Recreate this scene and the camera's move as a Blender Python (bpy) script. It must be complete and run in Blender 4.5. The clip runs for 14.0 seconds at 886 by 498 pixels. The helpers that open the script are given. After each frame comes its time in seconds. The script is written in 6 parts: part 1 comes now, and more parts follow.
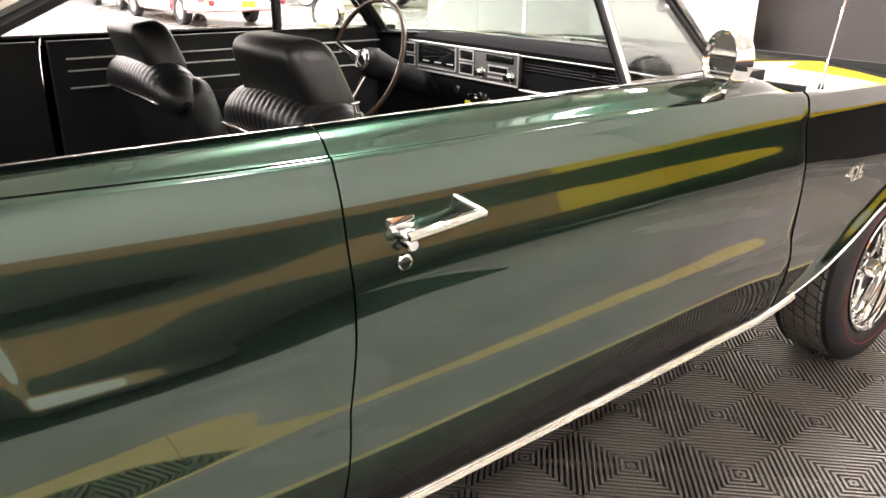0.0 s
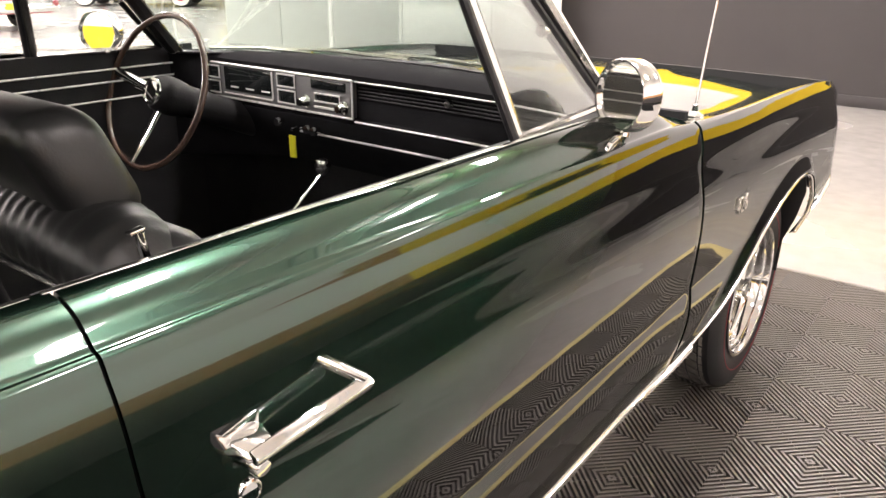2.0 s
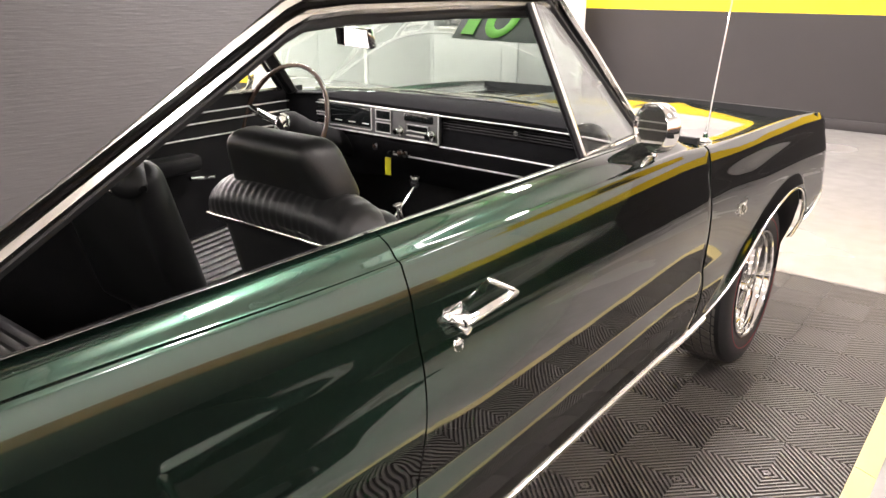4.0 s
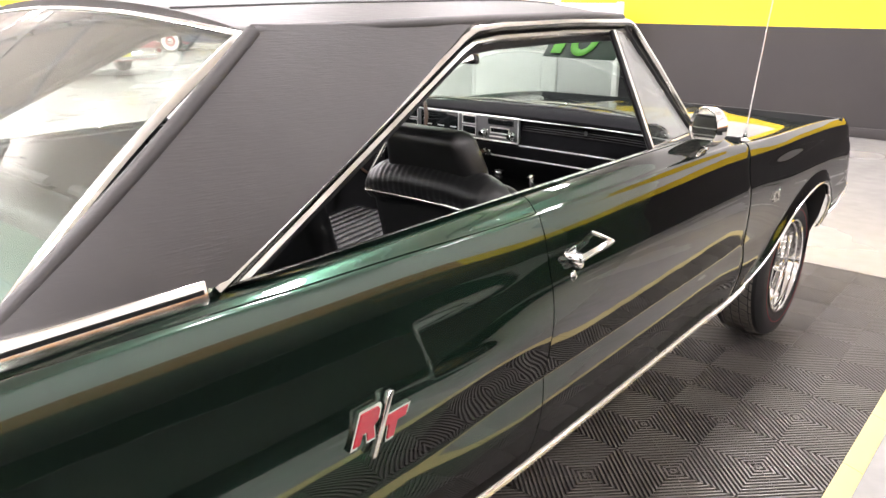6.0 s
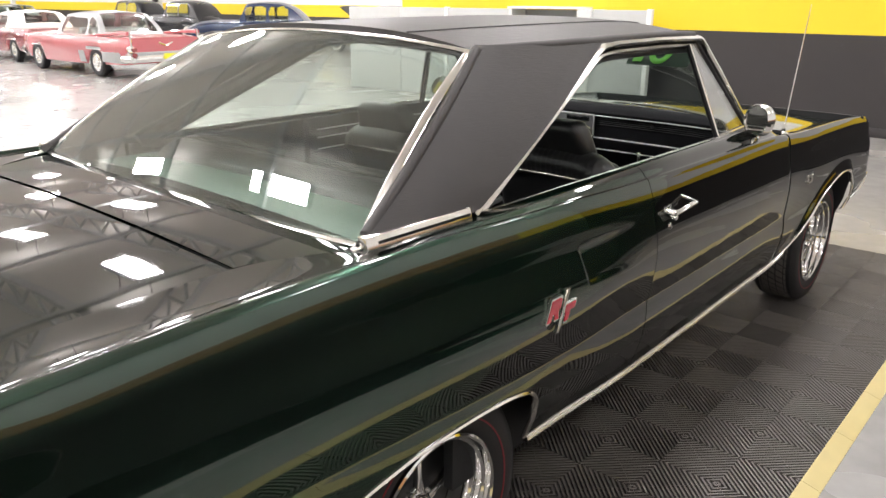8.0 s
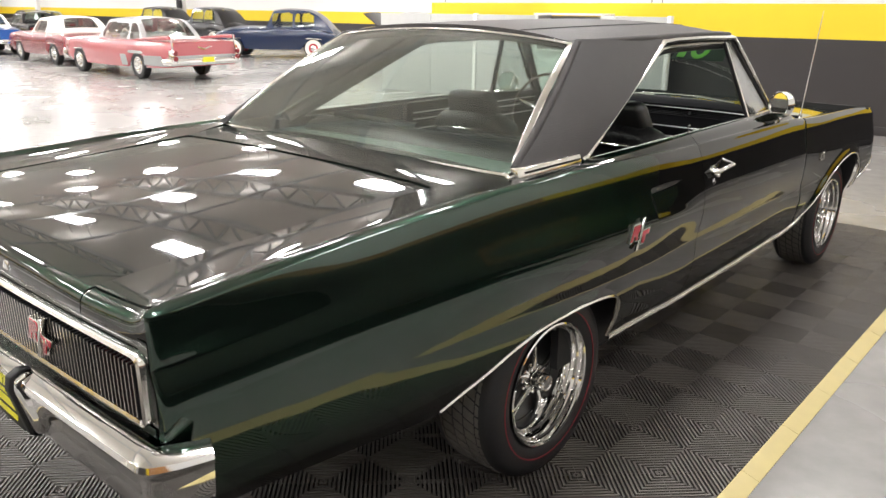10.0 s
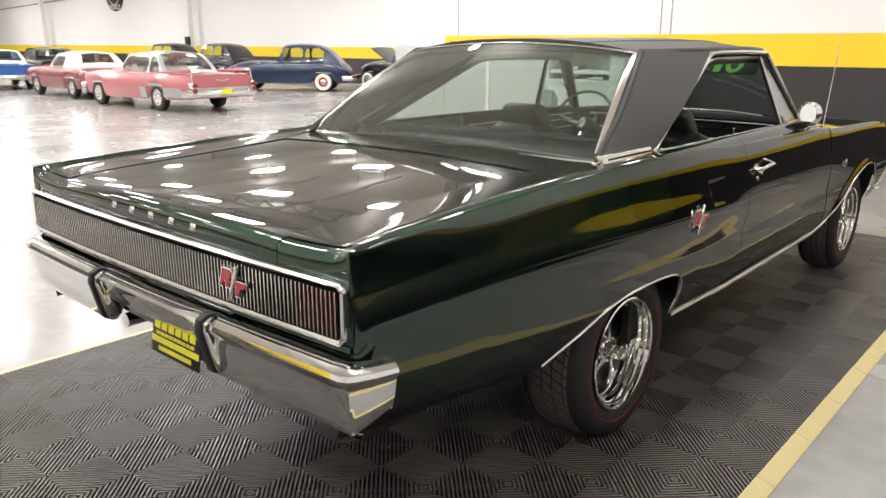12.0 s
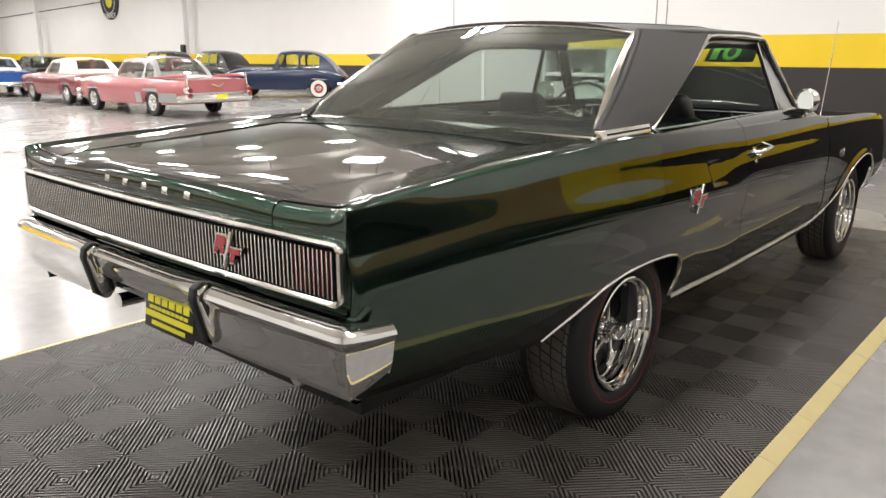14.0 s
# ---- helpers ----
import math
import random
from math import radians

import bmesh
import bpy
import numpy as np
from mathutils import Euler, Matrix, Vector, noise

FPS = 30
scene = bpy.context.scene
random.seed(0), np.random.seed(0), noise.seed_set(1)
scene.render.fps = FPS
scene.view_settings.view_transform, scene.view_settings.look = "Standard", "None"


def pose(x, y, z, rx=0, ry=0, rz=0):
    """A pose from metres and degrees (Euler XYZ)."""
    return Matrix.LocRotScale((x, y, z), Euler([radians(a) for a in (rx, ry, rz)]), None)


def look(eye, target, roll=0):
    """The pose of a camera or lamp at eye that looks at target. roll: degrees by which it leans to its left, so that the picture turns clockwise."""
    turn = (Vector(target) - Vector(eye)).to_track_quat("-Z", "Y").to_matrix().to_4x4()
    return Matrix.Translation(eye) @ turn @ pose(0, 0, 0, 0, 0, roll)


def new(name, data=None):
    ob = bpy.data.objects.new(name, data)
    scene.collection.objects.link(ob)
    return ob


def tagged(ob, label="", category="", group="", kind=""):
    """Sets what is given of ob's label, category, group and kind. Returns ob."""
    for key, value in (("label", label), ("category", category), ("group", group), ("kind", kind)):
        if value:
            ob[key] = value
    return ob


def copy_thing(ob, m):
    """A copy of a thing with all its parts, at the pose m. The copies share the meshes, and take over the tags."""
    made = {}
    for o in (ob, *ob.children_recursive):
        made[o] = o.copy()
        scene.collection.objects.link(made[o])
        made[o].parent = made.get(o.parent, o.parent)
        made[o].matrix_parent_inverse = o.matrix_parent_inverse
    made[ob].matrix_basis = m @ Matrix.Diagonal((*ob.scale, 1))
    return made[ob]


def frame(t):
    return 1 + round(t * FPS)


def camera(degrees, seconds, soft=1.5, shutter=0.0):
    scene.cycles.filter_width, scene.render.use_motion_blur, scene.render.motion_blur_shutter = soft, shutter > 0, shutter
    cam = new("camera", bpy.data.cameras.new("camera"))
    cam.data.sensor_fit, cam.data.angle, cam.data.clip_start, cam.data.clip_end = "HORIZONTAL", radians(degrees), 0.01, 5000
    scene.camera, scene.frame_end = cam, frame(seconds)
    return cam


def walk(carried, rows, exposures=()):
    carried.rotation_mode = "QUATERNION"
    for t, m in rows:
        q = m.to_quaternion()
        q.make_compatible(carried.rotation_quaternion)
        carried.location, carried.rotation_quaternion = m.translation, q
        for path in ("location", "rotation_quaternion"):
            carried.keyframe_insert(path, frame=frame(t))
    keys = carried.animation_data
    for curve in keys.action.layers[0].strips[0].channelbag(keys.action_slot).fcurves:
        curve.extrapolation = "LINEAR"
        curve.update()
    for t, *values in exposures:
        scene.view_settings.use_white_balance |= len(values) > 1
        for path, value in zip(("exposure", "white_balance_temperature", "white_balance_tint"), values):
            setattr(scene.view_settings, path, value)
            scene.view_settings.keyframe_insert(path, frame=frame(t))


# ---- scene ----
cam = camera(60.7, 14.0)
PATH = [
    (0, (1.72, 0.351, 1.27), (0.263, 1.52, 0.555), 0.7),
    (0.5, (1.618, 0.348, 1.292), (0.37, 1.727, 0.557), 0.4),
    (1, (1.495, 0.516, 1.296), (0.334, 1.967, 0.556), 0.4),
    (1.5, (1.403, 0.642, 1.291), (0.274, 2.122, 0.558), 0.6),
    (2, (1.348, 0.614, 1.297), (0.228, 2.106, 0.575), 0.7),
    (2.5, (1.348, 0.444, 1.351), (0.223, 1.933, 0.63), 0.7),
    (2.7, (1.361, 0.38, 1.371), (0.235, 1.868, 0.651), 0.6),
    (4.8, (1.632, -0.122, 1.43), (0.424, 1.343, 0.8), 0.1),
    (5, (1.635, -0.175, 1.441), (0.418, 1.281, 0.808), -0.0),
    (5.5, (1.646, -0.334, 1.452), (0.421, 1.114, 0.818), -0.1),
    (6, (1.707, -0.477, 1.462), (0.48, 0.97, 0.829), -0.0),
    (6.5, (1.807, -0.654, 1.482), (0.572, 0.788, 0.853), -0.0),
    (7, (1.828, -0.843, 1.51), (0.582, 0.59, 0.881), -0.0),
    (7.5, (1.816, -1.047, 1.53), (0.566, 0.382, 0.9), 0.1),
    (8, (1.843, -1.217, 1.529), (0.594, 0.213, 0.9), 0.2),
    (8.2, (1.882, -1.291, 1.529), (0.632, 0.142, 0.906), 0.1),
    (10.3, (2.071, -2.093, 1.522), (0.801, -0.674, 0.912), 0.3),
    (10.5, (2.078, -2.162, 1.518), (0.807, -0.742, 0.911), 0.2),
    (11, (2.053, -2.345, 1.506), (0.781, -0.92, 0.913), 0.2),
    (11.5, (2.047, -2.44, 1.478), (0.771, -1.002, 0.925), 0.1),
    (12, (2.048, -2.468, 1.437), (0.769, -1.023, 0.912), 0.1),
    (12.5, (2.042, -2.484, 1.388), (0.762, -1.033, 0.882), 0.1),
    (13, (2.039, -2.485, 1.354), (0.76, -1.032, 0.851), 0.1),
    (13.5, (2.037, -2.479, 1.329), (0.76, -1.024, 0.827), 0.1),
    (14, (2.043, -2.471, 1.323), (0.768, -1.014, 0.822), 0.0),
]
EXPOSURES = [(0, 0.96, 6800, 16), (0.5, 0.84, 6850, 17), (1, 0.66, 6900, 18), (5.5, 0.67, 6500, 17), (6.5, 0.41, 6350, 16), (8, -0.31, 6400, 12), (10.5, -0.40, 6450, 10), (14, -0.68, 6500, 10)]
walk(cam, [(t, look(eye, target, roll)) for t, eye, target, roll in PATH], EXPOSURES)

# ---- world and lights ----
world = bpy.data.worlds.new("world")
scene.world = world
world.use_nodes = True
world.node_tree.nodes["Background"].inputs[0].default_value = (0.9, 0.95, 1.0, 1)
world.node_tree.nodes["Background"].inputs[1].default_value = 0.15
CEIL = 5.6
LAMP_W = 150.0
G = -0.03  # level of the concrete floor


# ---- materials ----
def mat(name, color, rough=0.5, metal=0.0, coat=0.0, var=0.0, scale=8.0, bump=0.0, bump_scale=60.0, spec=0.5, rough_var=0.0, detail=4.0, stretch=None):
    m = bpy.data.materials.new(name)
    m.use_nodes = True
    nt = m.node_tree
    b = nt.nodes["Principled BSDF"]
    b.inputs["Base Color"].default_value = (*color, 1)
    b.inputs["Roughness"].default_value = rough
    b.inputs["Metallic"].default_value = metal
    b.inputs["Specular IOR Level"].default_value = spec
    b.inputs["Coat Weight"].default_value = coat
    b.inputs["Coat Roughness"].default_value = 0.008
    b.inputs["Coat IOR"].default_value = 1.6
    tc = nt.nodes.new("ShaderNodeTexCoord")
    if var or rough_var:
        n = nt.nodes.new("ShaderNodeTexNoise")
        n.inputs["Scale"].default_value = scale
        n.inputs["Detail"].default_value = detail
        nt.links.new(tc.outputs["Object"], n.inputs["Vector"])
        if var:
            mx = nt.nodes.new("ShaderNodeMix")
            mx.data_type = "RGBA"
            mx.inputs[6].default_value = (*[c * (1 - var) for c in color], 1)
            mx.inputs[7].default_value = (*[min(1, c * (1 + var)) for c in color], 1)
            nt.links.new(n.outputs["Fac"], mx.inputs[0])
            nt.links.new(mx.outputs[2], b.inputs["Base Color"])
        if rough_var:
            mr = nt.nodes.new("ShaderNodeMapRange")
            mr.inputs[1].default_value, mr.inputs[2].default_value = 0.3, 0.7
            mr.inputs[3].default_value, mr.inputs[4].default_value = max(0, rough - rough_var), rough + rough_var
            nt.links.new(n.outputs["Fac"], mr.inputs[0])
            nt.links.new(mr.outputs[0], b.inputs["Roughness"])
    if bump:
        n2 = nt.nodes.new("ShaderNodeTexNoise")
        n2.inputs["Scale"].default_value = bump_scale
        n2.inputs["Detail"].default_value = 3
        if stretch:
            mp = nt.nodes.new("ShaderNodeMapping")
            mp.inputs["Scale"].default_value = stretch
            nt.links.new(tc.outputs["Object"], mp.inputs["Vector"])
            nt.links.new(mp.outputs["Vector"], n2.inputs["Vector"])
        else:
            nt.links.new(tc.outputs["Object"], n2.inputs["Vector"])
        bp = nt.nodes.new("ShaderNodeBump")
        bp.inputs["Strength"].default_value = bump
        bp.inputs["Distance"].default_value = 0.01
        nt.links.new(n2.outputs["Fac"], bp.inputs["Height"])
        nt.links.new(bp.outputs["Normal"], b.inputs["Normal"])
    return m


def glass_mat(name, tint, rough=0.0):
    m = bpy.data.materials.new(name)
    m.use_nodes = True
    nt = m.node_tree
    nt.nodes.remove(nt.nodes["Principled BSDF"])
    tr, gl, mix, lw, pw, ma = (nt.nodes.new("ShaderNode" + k) for k in ("BsdfTransparent", "BsdfGlossy", "MixShader", "LayerWeight", "Math", "Math"))
    tr.inputs[0].default_value = (*tint, 1)
    gl.inputs["Roughness"].default_value = rough
    lw.inputs[0].default_value = 0.5
    pw.operation, pw.inputs[1].default_value = "POWER", 3.2
    ma.operation, ma.inputs[1].default_value, ma.inputs[2].default_value = "MULTIPLY_ADD", 0.9, 0.07
    nt.links.new(lw.outputs["Facing"], pw.inputs[0])
    nt.links.new(pw.outputs[0], ma.inputs[0])
    nt.links.new(ma.outputs[0], mix.inputs[0])
    nt.links.new(tr.outputs[0], mix.inputs[1])
    nt.links.new(gl.outputs[0], mix.inputs[2])
    nt.links.new(mix.outputs[0], nt.nodes["Material Output"].inputs[0])
    return m


def emit_mat(name, color, strength):
    m = bpy.data.materials.new(name)
    m.use_nodes = True
    b = m.node_tree.nodes["Principled BSDF"]
    b.inputs["Emission Color"].default_value = (*color, 1)
    b.inputs["Emission Strength"].default_value = strength
    return m


PAINT = mat("green_paint", (0.023, 0.054, 0.038), 0.25, 1.0, coat=1.0, var=0.05, scale=900)
PAINT.node_tree.nodes["Principled BSDF"].inputs["Specular Tint"].default_value = (0.02, 0.10, 0.06, 1)
PAINT.node_tree.nodes["Principled BSDF"].inputs["Coat IOR"].default_value = 1.66
PAINT.node_tree.nodes["Principled BSDF"].inputs["Coat Roughness"].default_value = 0.028


def ripple(m, scale, distance):
    """The slow unevenness of pressed metal under its lacquer."""
    nt = m.node_tree
    b = nt.nodes["Principled BSDF"]
    tc, n, bp = (nt.nodes.new("ShaderNode" + k) for k in ("TexCoord", "TexNoise", "Bump"))
    n.inputs["Scale"].default_value, n.inputs["Detail"].default_value = scale, 1.0
    bp.inputs["Strength"].default_value, bp.inputs["Distance"].default_value = 1.0, distance
    nt.links.new(tc.outputs["Object"], n.inputs["Vector"])
    nt.links.new(n.outputs["Fac"], bp.inputs["Height"])
    nt.links.new(bp.outputs["Normal"], b.inputs["Normal"])
    nt.links.new(bp.outputs["Normal"], b.inputs["Coat Normal"])


ripple(PAINT, 5.0, 0.0006)
CHROME = mat("chrome", (0.80, 0.80, 0.79), 0.04, 1.0, rough_var=0.02, scale=14)
TRIM = mat("bright_trim", (0.78, 0.76, 0.72), 0.16, 1.0, rough_var=0.05, scale=40)
VINYL = mat("vinyl_roof", (0.034, 0.031, 0.030), 0.48, var=0.10, scale=22, bump=0.10, bump_scale=90, stretch=(0.35, 0.35, 5.0))
SEAT = mat("black_vinyl", (0.012, 0.0125, 0.0125), 0.36, var=0.2, scale=20, bump=0.05, bump_scale=260)
DASH = mat("dash_black", (0.019, 0.019, 0.020), 0.55, spec=0.25, var=0.2, scale=25, bump=0.1, bump_scale=220)
CARPET = mat("carpet", (0.015, 0.015, 0.016), 0.95, var=0.3, scale=80, bump=0.5, bump_scale=300)
RUBBER = mat("rubber", (0.014, 0.014, 0.015), 0.6, var=0.2, scale=25, bump=0.1, bump_scale=200)
TREAD = mat("tread_rubber", (0.12, 0.112, 0.10), 0.75, var=0.25, scale=40, bump=0.15, bump_scale=200)
BLACK = mat("satin_black", (0.008, 0.008, 0.009), 0.45, var=0.2, scale=18)
RED = mat("red_enamel", (0.40, 0.015, 0.03), 0.25, coat=0.6, var=0.1, scale=60)
REDLINE = mat("red_line", (0.20, 0.014, 0.022), 0.55, var=0.15, scale=40)
LENS = mat("red_lens", (0.17, 0.008, 0.012), 0.15, coat=0.8, var=0.2, scale=50)
GLASS = glass_mat("tinted_glass", (0.86, 0.93, 0.89))
CLEAR = glass_mat("clear_glass", (0.93, 0.96, 0.95))
MIRROR = mat("mirror_silver", (0.9, 0.9, 0.9), 0.01, 1.0)
WHITEWALL = mat("white_paint", (0.80, 0.79, 0.77), 0.6, var=0.03, scale=1.2, bump=0.05, bump_scale=50)
YELLOW = mat("yellow_paint", (0.85, 0.60, 0.02), 0.5, var=0.05, scale=2, bump=0.04, bump_scale=60)
DARKWALL = mat("charcoal_paint", (0.033, 0.029, 0.029), 0.5, var=0.10, scale=2, bump=0.05, bump_scale=60)
PALE = mat("pale_laminate", (0.62, 0.63, 0.61), 0.4, var=0.04, scale=4)
PANELGREY = mat("pale_grey_fabric", (0.47, 0.475, 0.46), 0.8, var=0.06, scale=9, bump=0.1, bump_scale=200)
GREYPANEL = mat("grey_fabric", (0.30, 0.30, 0.29), 0.8, var=0.08, scale=12, bump=0.1, bump_scale=200)
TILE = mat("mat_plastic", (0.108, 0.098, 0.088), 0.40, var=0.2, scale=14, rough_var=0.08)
# near-black colour puts the shade between the ribs into the base
TILEBASE = mat("mat_groove_shade", (0.004, 0.004, 0.004), 0.7, var=0.2, scale=10)
TILEYEL = mat("mat_yellow", (0.60, 0.50, 0.22), 0.45, var=0.10, scale=12, rough_var=0.06)
CEILM = mat("ceiling_deck", (0.90, 0.86, 0.80), 0.7, var=0.04, scale=1.0, bump=0.1, bump_scale=12)
STEEL = mat("white_steel", (0.80, 0.80, 0.79), 0.5, var=0.05, scale=6)
# grey-green stands in for the ceiling's reflection in the rear window
SHELFREFLECT = mat("parcel_shelf_reflection", (0.14, 0.19, 0.16), 0.6, var=0.15, scale=30, bump=0.1, bump_scale=200)
PAD = mat("dash_pad", (0.014, 0.014, 0.015), 0.9, var=0.2, scale=25, bump=0.1, bump_scale=220, spec=0.03)
# low-gloss black for the unseen sheets that the coupe's side mirrors
DULLBLACK = mat("reflection_sheet_black", (0.012, 0.012, 0.012), 0.9, var=0.2, scale=10, spec=0.1)
BRIGHT = mat("bright_dash_trim", (0.80, 0.79, 0.77), 0.32, 0.35, rough_var=0.06, scale=40)
CORAL = mat("coral_paint", (0.40, 0.095, 0.105), 0.25, coat=0.8, var=0.06, scale=6)
MAROON = mat("maroon_paint", (0.17, 0.013, 0.019), 0.25, coat=0.4, var=0.06, scale=6)
NAVY = mat("navy_paint", (0.004, 0.015, 0.050), 0.25, coat=0.35, var=0.06, scale=6)
BLACKCAR = mat("black_paint", (0.010, 0.010, 0.012), 0.25, coat=0.4, var=0.06, scale=6)
SILVERCAR = mat("silver_paint", (0.36, 0.37, 0.37), 0.3, 0.5, coat=0.5, var=0.06, scale=6)
CREAM = mat("cream_top", (0.75, 0.72, 0.65), 0.7, var=0.05, scale=8)
PLATEYEL = mat("plate_yellow", (0.75, 0.70, 0.03), 0.4, var=0.05, scale=20)
TAN = mat("orange_board", (0.42, 0.20, 0.07), 0.6, var=0.25, scale=5)
FADED = mat("faded_orange", (0.17, 0.085, 0.035), 0.6, var=0.25, scale=5)
GREENFILM = mat("green_film", (0.006, 0.030, 0.014), 0.3, var=0.2, scale=12)
GREENINK = mat("green_ink", (0.10, 0.45, 0.03), 0.6, var=0.15, scale=20)
DARKGLASS = mat("dark_glass", (0.01, 0.012, 0.012), 0.05, coat=0.5)


def floor_mat():
    m = mat("polished_concrete", (0.335, 0.325, 0.309), 0.25, var=0.12, scale=0.6, rough_var=0.07)
    nt = m.node_tree
    b = nt.nodes["Principled BSDF"]
    tc = nt.nodes.new("ShaderNodeTexCoord")
    n = nt.nodes.new("ShaderNodeTexNoise")
    n.inputs["Scale"].default_value, n.inputs["Detail"].default_value = 9.0, 8.0
    nt.links.new(tc.outputs["Object"], n.inputs["Vector"])
    old = b.inputs["Base Color"].links[0].from_socket
    mx = nt.nodes.new("ShaderNodeMix")
    mx.data_type, mx.blend_type = "RGBA", "MULTIPLY"
    mx.inputs[0].default_value = 0.35
    nt.links.new(old, mx.inputs[6])
    nt.links.new(n.outputs["Fac"], mx.inputs[7])
    nt.links.new(mx.outputs[2], b.inputs["Base Color"])
    b.inputs["Coat Weight"].default_value = 0.12
    b.inputs["Coat Roughness"].default_value = 0.08
    return m


CONCRETE = floor_mat()


# ---- mesh helpers ----
def mesh_of(name, verts, faces, material, smooth=True, sharp=0.7):
    me = bpy.data.meshes.new(name)
    me.from_pydata([tuple(v) for v in verts], [], [tuple(f) for f in faces])
    me.materials.append(material)
    bm = bmesh.new()
    bm.from_mesh(me)
    bmesh.ops.recalc_face_normals(bm, faces=bm.faces)
    if smooth:
        for f in bm.faces:
            f.smooth = True
        for e in bm.edges:
            if len(e.link_faces) == 2 and e.calc_face_angle(0) > sharp:
                e.smooth = False
    bm.to_mesh(me)
    bm.free()
    return me


def hang(name, me, parent=None, label="", m=None):
    ob = new(name, me)
    if parent is not None:
        ob.parent = parent
    if m is not None:
        ob.matrix_basis = m
    if label:
        ob["label"] = label
    return ob


def sheet(P, thick):
    """Vertices and faces of a grid of points with a thickness towards its back."""
    P = np.asarray(P, float)
    nu, nv = P.shape[:2]
    du, dv = np.gradient(P, axis=0), np.gradient(P, axis=1)
    n = np.cross(du, dv)
    n /= np.linalg.norm(n, axis=2, keepdims=True) + 1e-12
    Q = P - n * thick
    V = np.concatenate([P.reshape(-1, 3), Q.reshape(-1, 3)])
    k = nu * nv
    idx = lambda i, j: i * nv + j
    F = []
    for i in range(nu - 1):
        for j in range(nv - 1):
            a, b, c, d = idx(i, j), idx(i + 1, j), idx(i + 1, j + 1), idx(i, j + 1)
            F += [(a, b, c, d), (d + k, c + k, b + k, a + k)]
    rim = [idx(i, 0) for i in range(nu)] + [idx(nu - 1, j) for j in range(1, nv)] + [idx(i, nv - 1) for i in range(nu - 2, -1, -1)] + [idx(0, j) for j in range(nv - 2, 0, -1)]
    for a, b in zip(rim, rim[1:] + rim[:1]):
        F.append((a, a + k, b + k, b))
    return V, F


def panel(name, P, material, parent, thick=0.004, label="", sharp=0.6):
    V, F = sheet(P, thick)
    return hang(name, mesh_of(name, V, F, material, sharp=sharp), parent, label)


def flipped(P):
    Q = np.asarray(P, float).copy()
    Q[..., 0] *= -1
    return Q[::-1]


def box_geo(x0, x1, y0, y1, z0, z1, bevel=0.0, seg=2):
    bm = bmesh.new()
    bmesh.ops.create_cube(bm, size=1)
    bmesh.ops.scale(bm, vec=(x1 - x0, y1 - y0, z1 - z0), verts=bm.verts)
    bmesh.ops.translate(bm, vec=((x0 + x1) / 2, (y0 + y1) / 2, (z0 + z1) / 2), verts=bm.verts)
    if bevel:
        bmesh.ops.bevel(bm, geom=bm.edges[:], offset=bevel, segments=seg, affect="EDGES", profile=0.5)
    return bm


def part(name, bm, material, parent=None, label="", m=None, smooth=True):
    """Links a bmesh as one mesh object."""
    if smooth:
        for f in bm.faces:
            f.smooth = True
        for e in bm.edges:
            if len(e.link_faces) == 2 and e.calc_face_angle(0) > 0.7:
                e.smooth = False
    me = bpy.data.meshes.new(name)
    bm.to_mesh(me)
    bm.free()
    me.materials.append(material)
    return hang(name, me, parent, label, m)


def box(name, x0, x1, y0, y1, z0, z1, material, parent=None, bevel=0.0, label="", m=None, seg=2):
    return part(name, box_geo(x0, x1, y0, y1, z0, z1, bevel, seg), material, parent, label, m)


def tube_geo(path, r, n=10, closed=False, flat=1.0, up=(0, 0, 1)):
    """A tube along a path; r may be a list; flat squeezes it along its second axis."""
    path = [Vector(p) for p in path]
    rs = r if isinstance(r, (list, tuple)) else [r] * len(path)
    bm = bmesh.new()
    rings = []
    N = len(path)
    for i, p in enumerate(path):
        if closed:
            t = path[(i + 1) % N] - path[i - 1]
        else:
            t = path[min(i + 1, N - 1)] - path[max(i - 1, 0)]
        t.normalize()
        u = Vector(up)
        if abs(t.dot(u)) > 0.95:
            u = Vector((1, 0, 0))
        a = t.cross(u).normalized()
        b = a.cross(t).normalized()
        rings.append([bm.verts.new(p + a * rs[i] * math.cos(2 * math.pi * k / n) + b * rs[i] * flat * math.sin(2 * math.pi * k / n)) for k in range(n)])
    for i in range(N if closed else N - 1):
        A, B = rings[i], rings[(i + 1) % N]
        for k in range(n):
            bm.faces.new((A[k], A[(k + 1) % n], B[(k + 1) % n], B[k]))
    if not closed:
        bm.faces.new(rings[0][::-1])
        bm.faces.new(rings[-1])
    bmesh.ops.recalc_face_normals(bm, faces=bm.faces)
    return bm


def tube(name, path, r, material, parent=None, n=10, closed=False, flat=1.0, up=(0, 0, 1), label="", m=None):
    return part(name, tube_geo(path, r, n, closed, flat, up), material, parent, label, m)


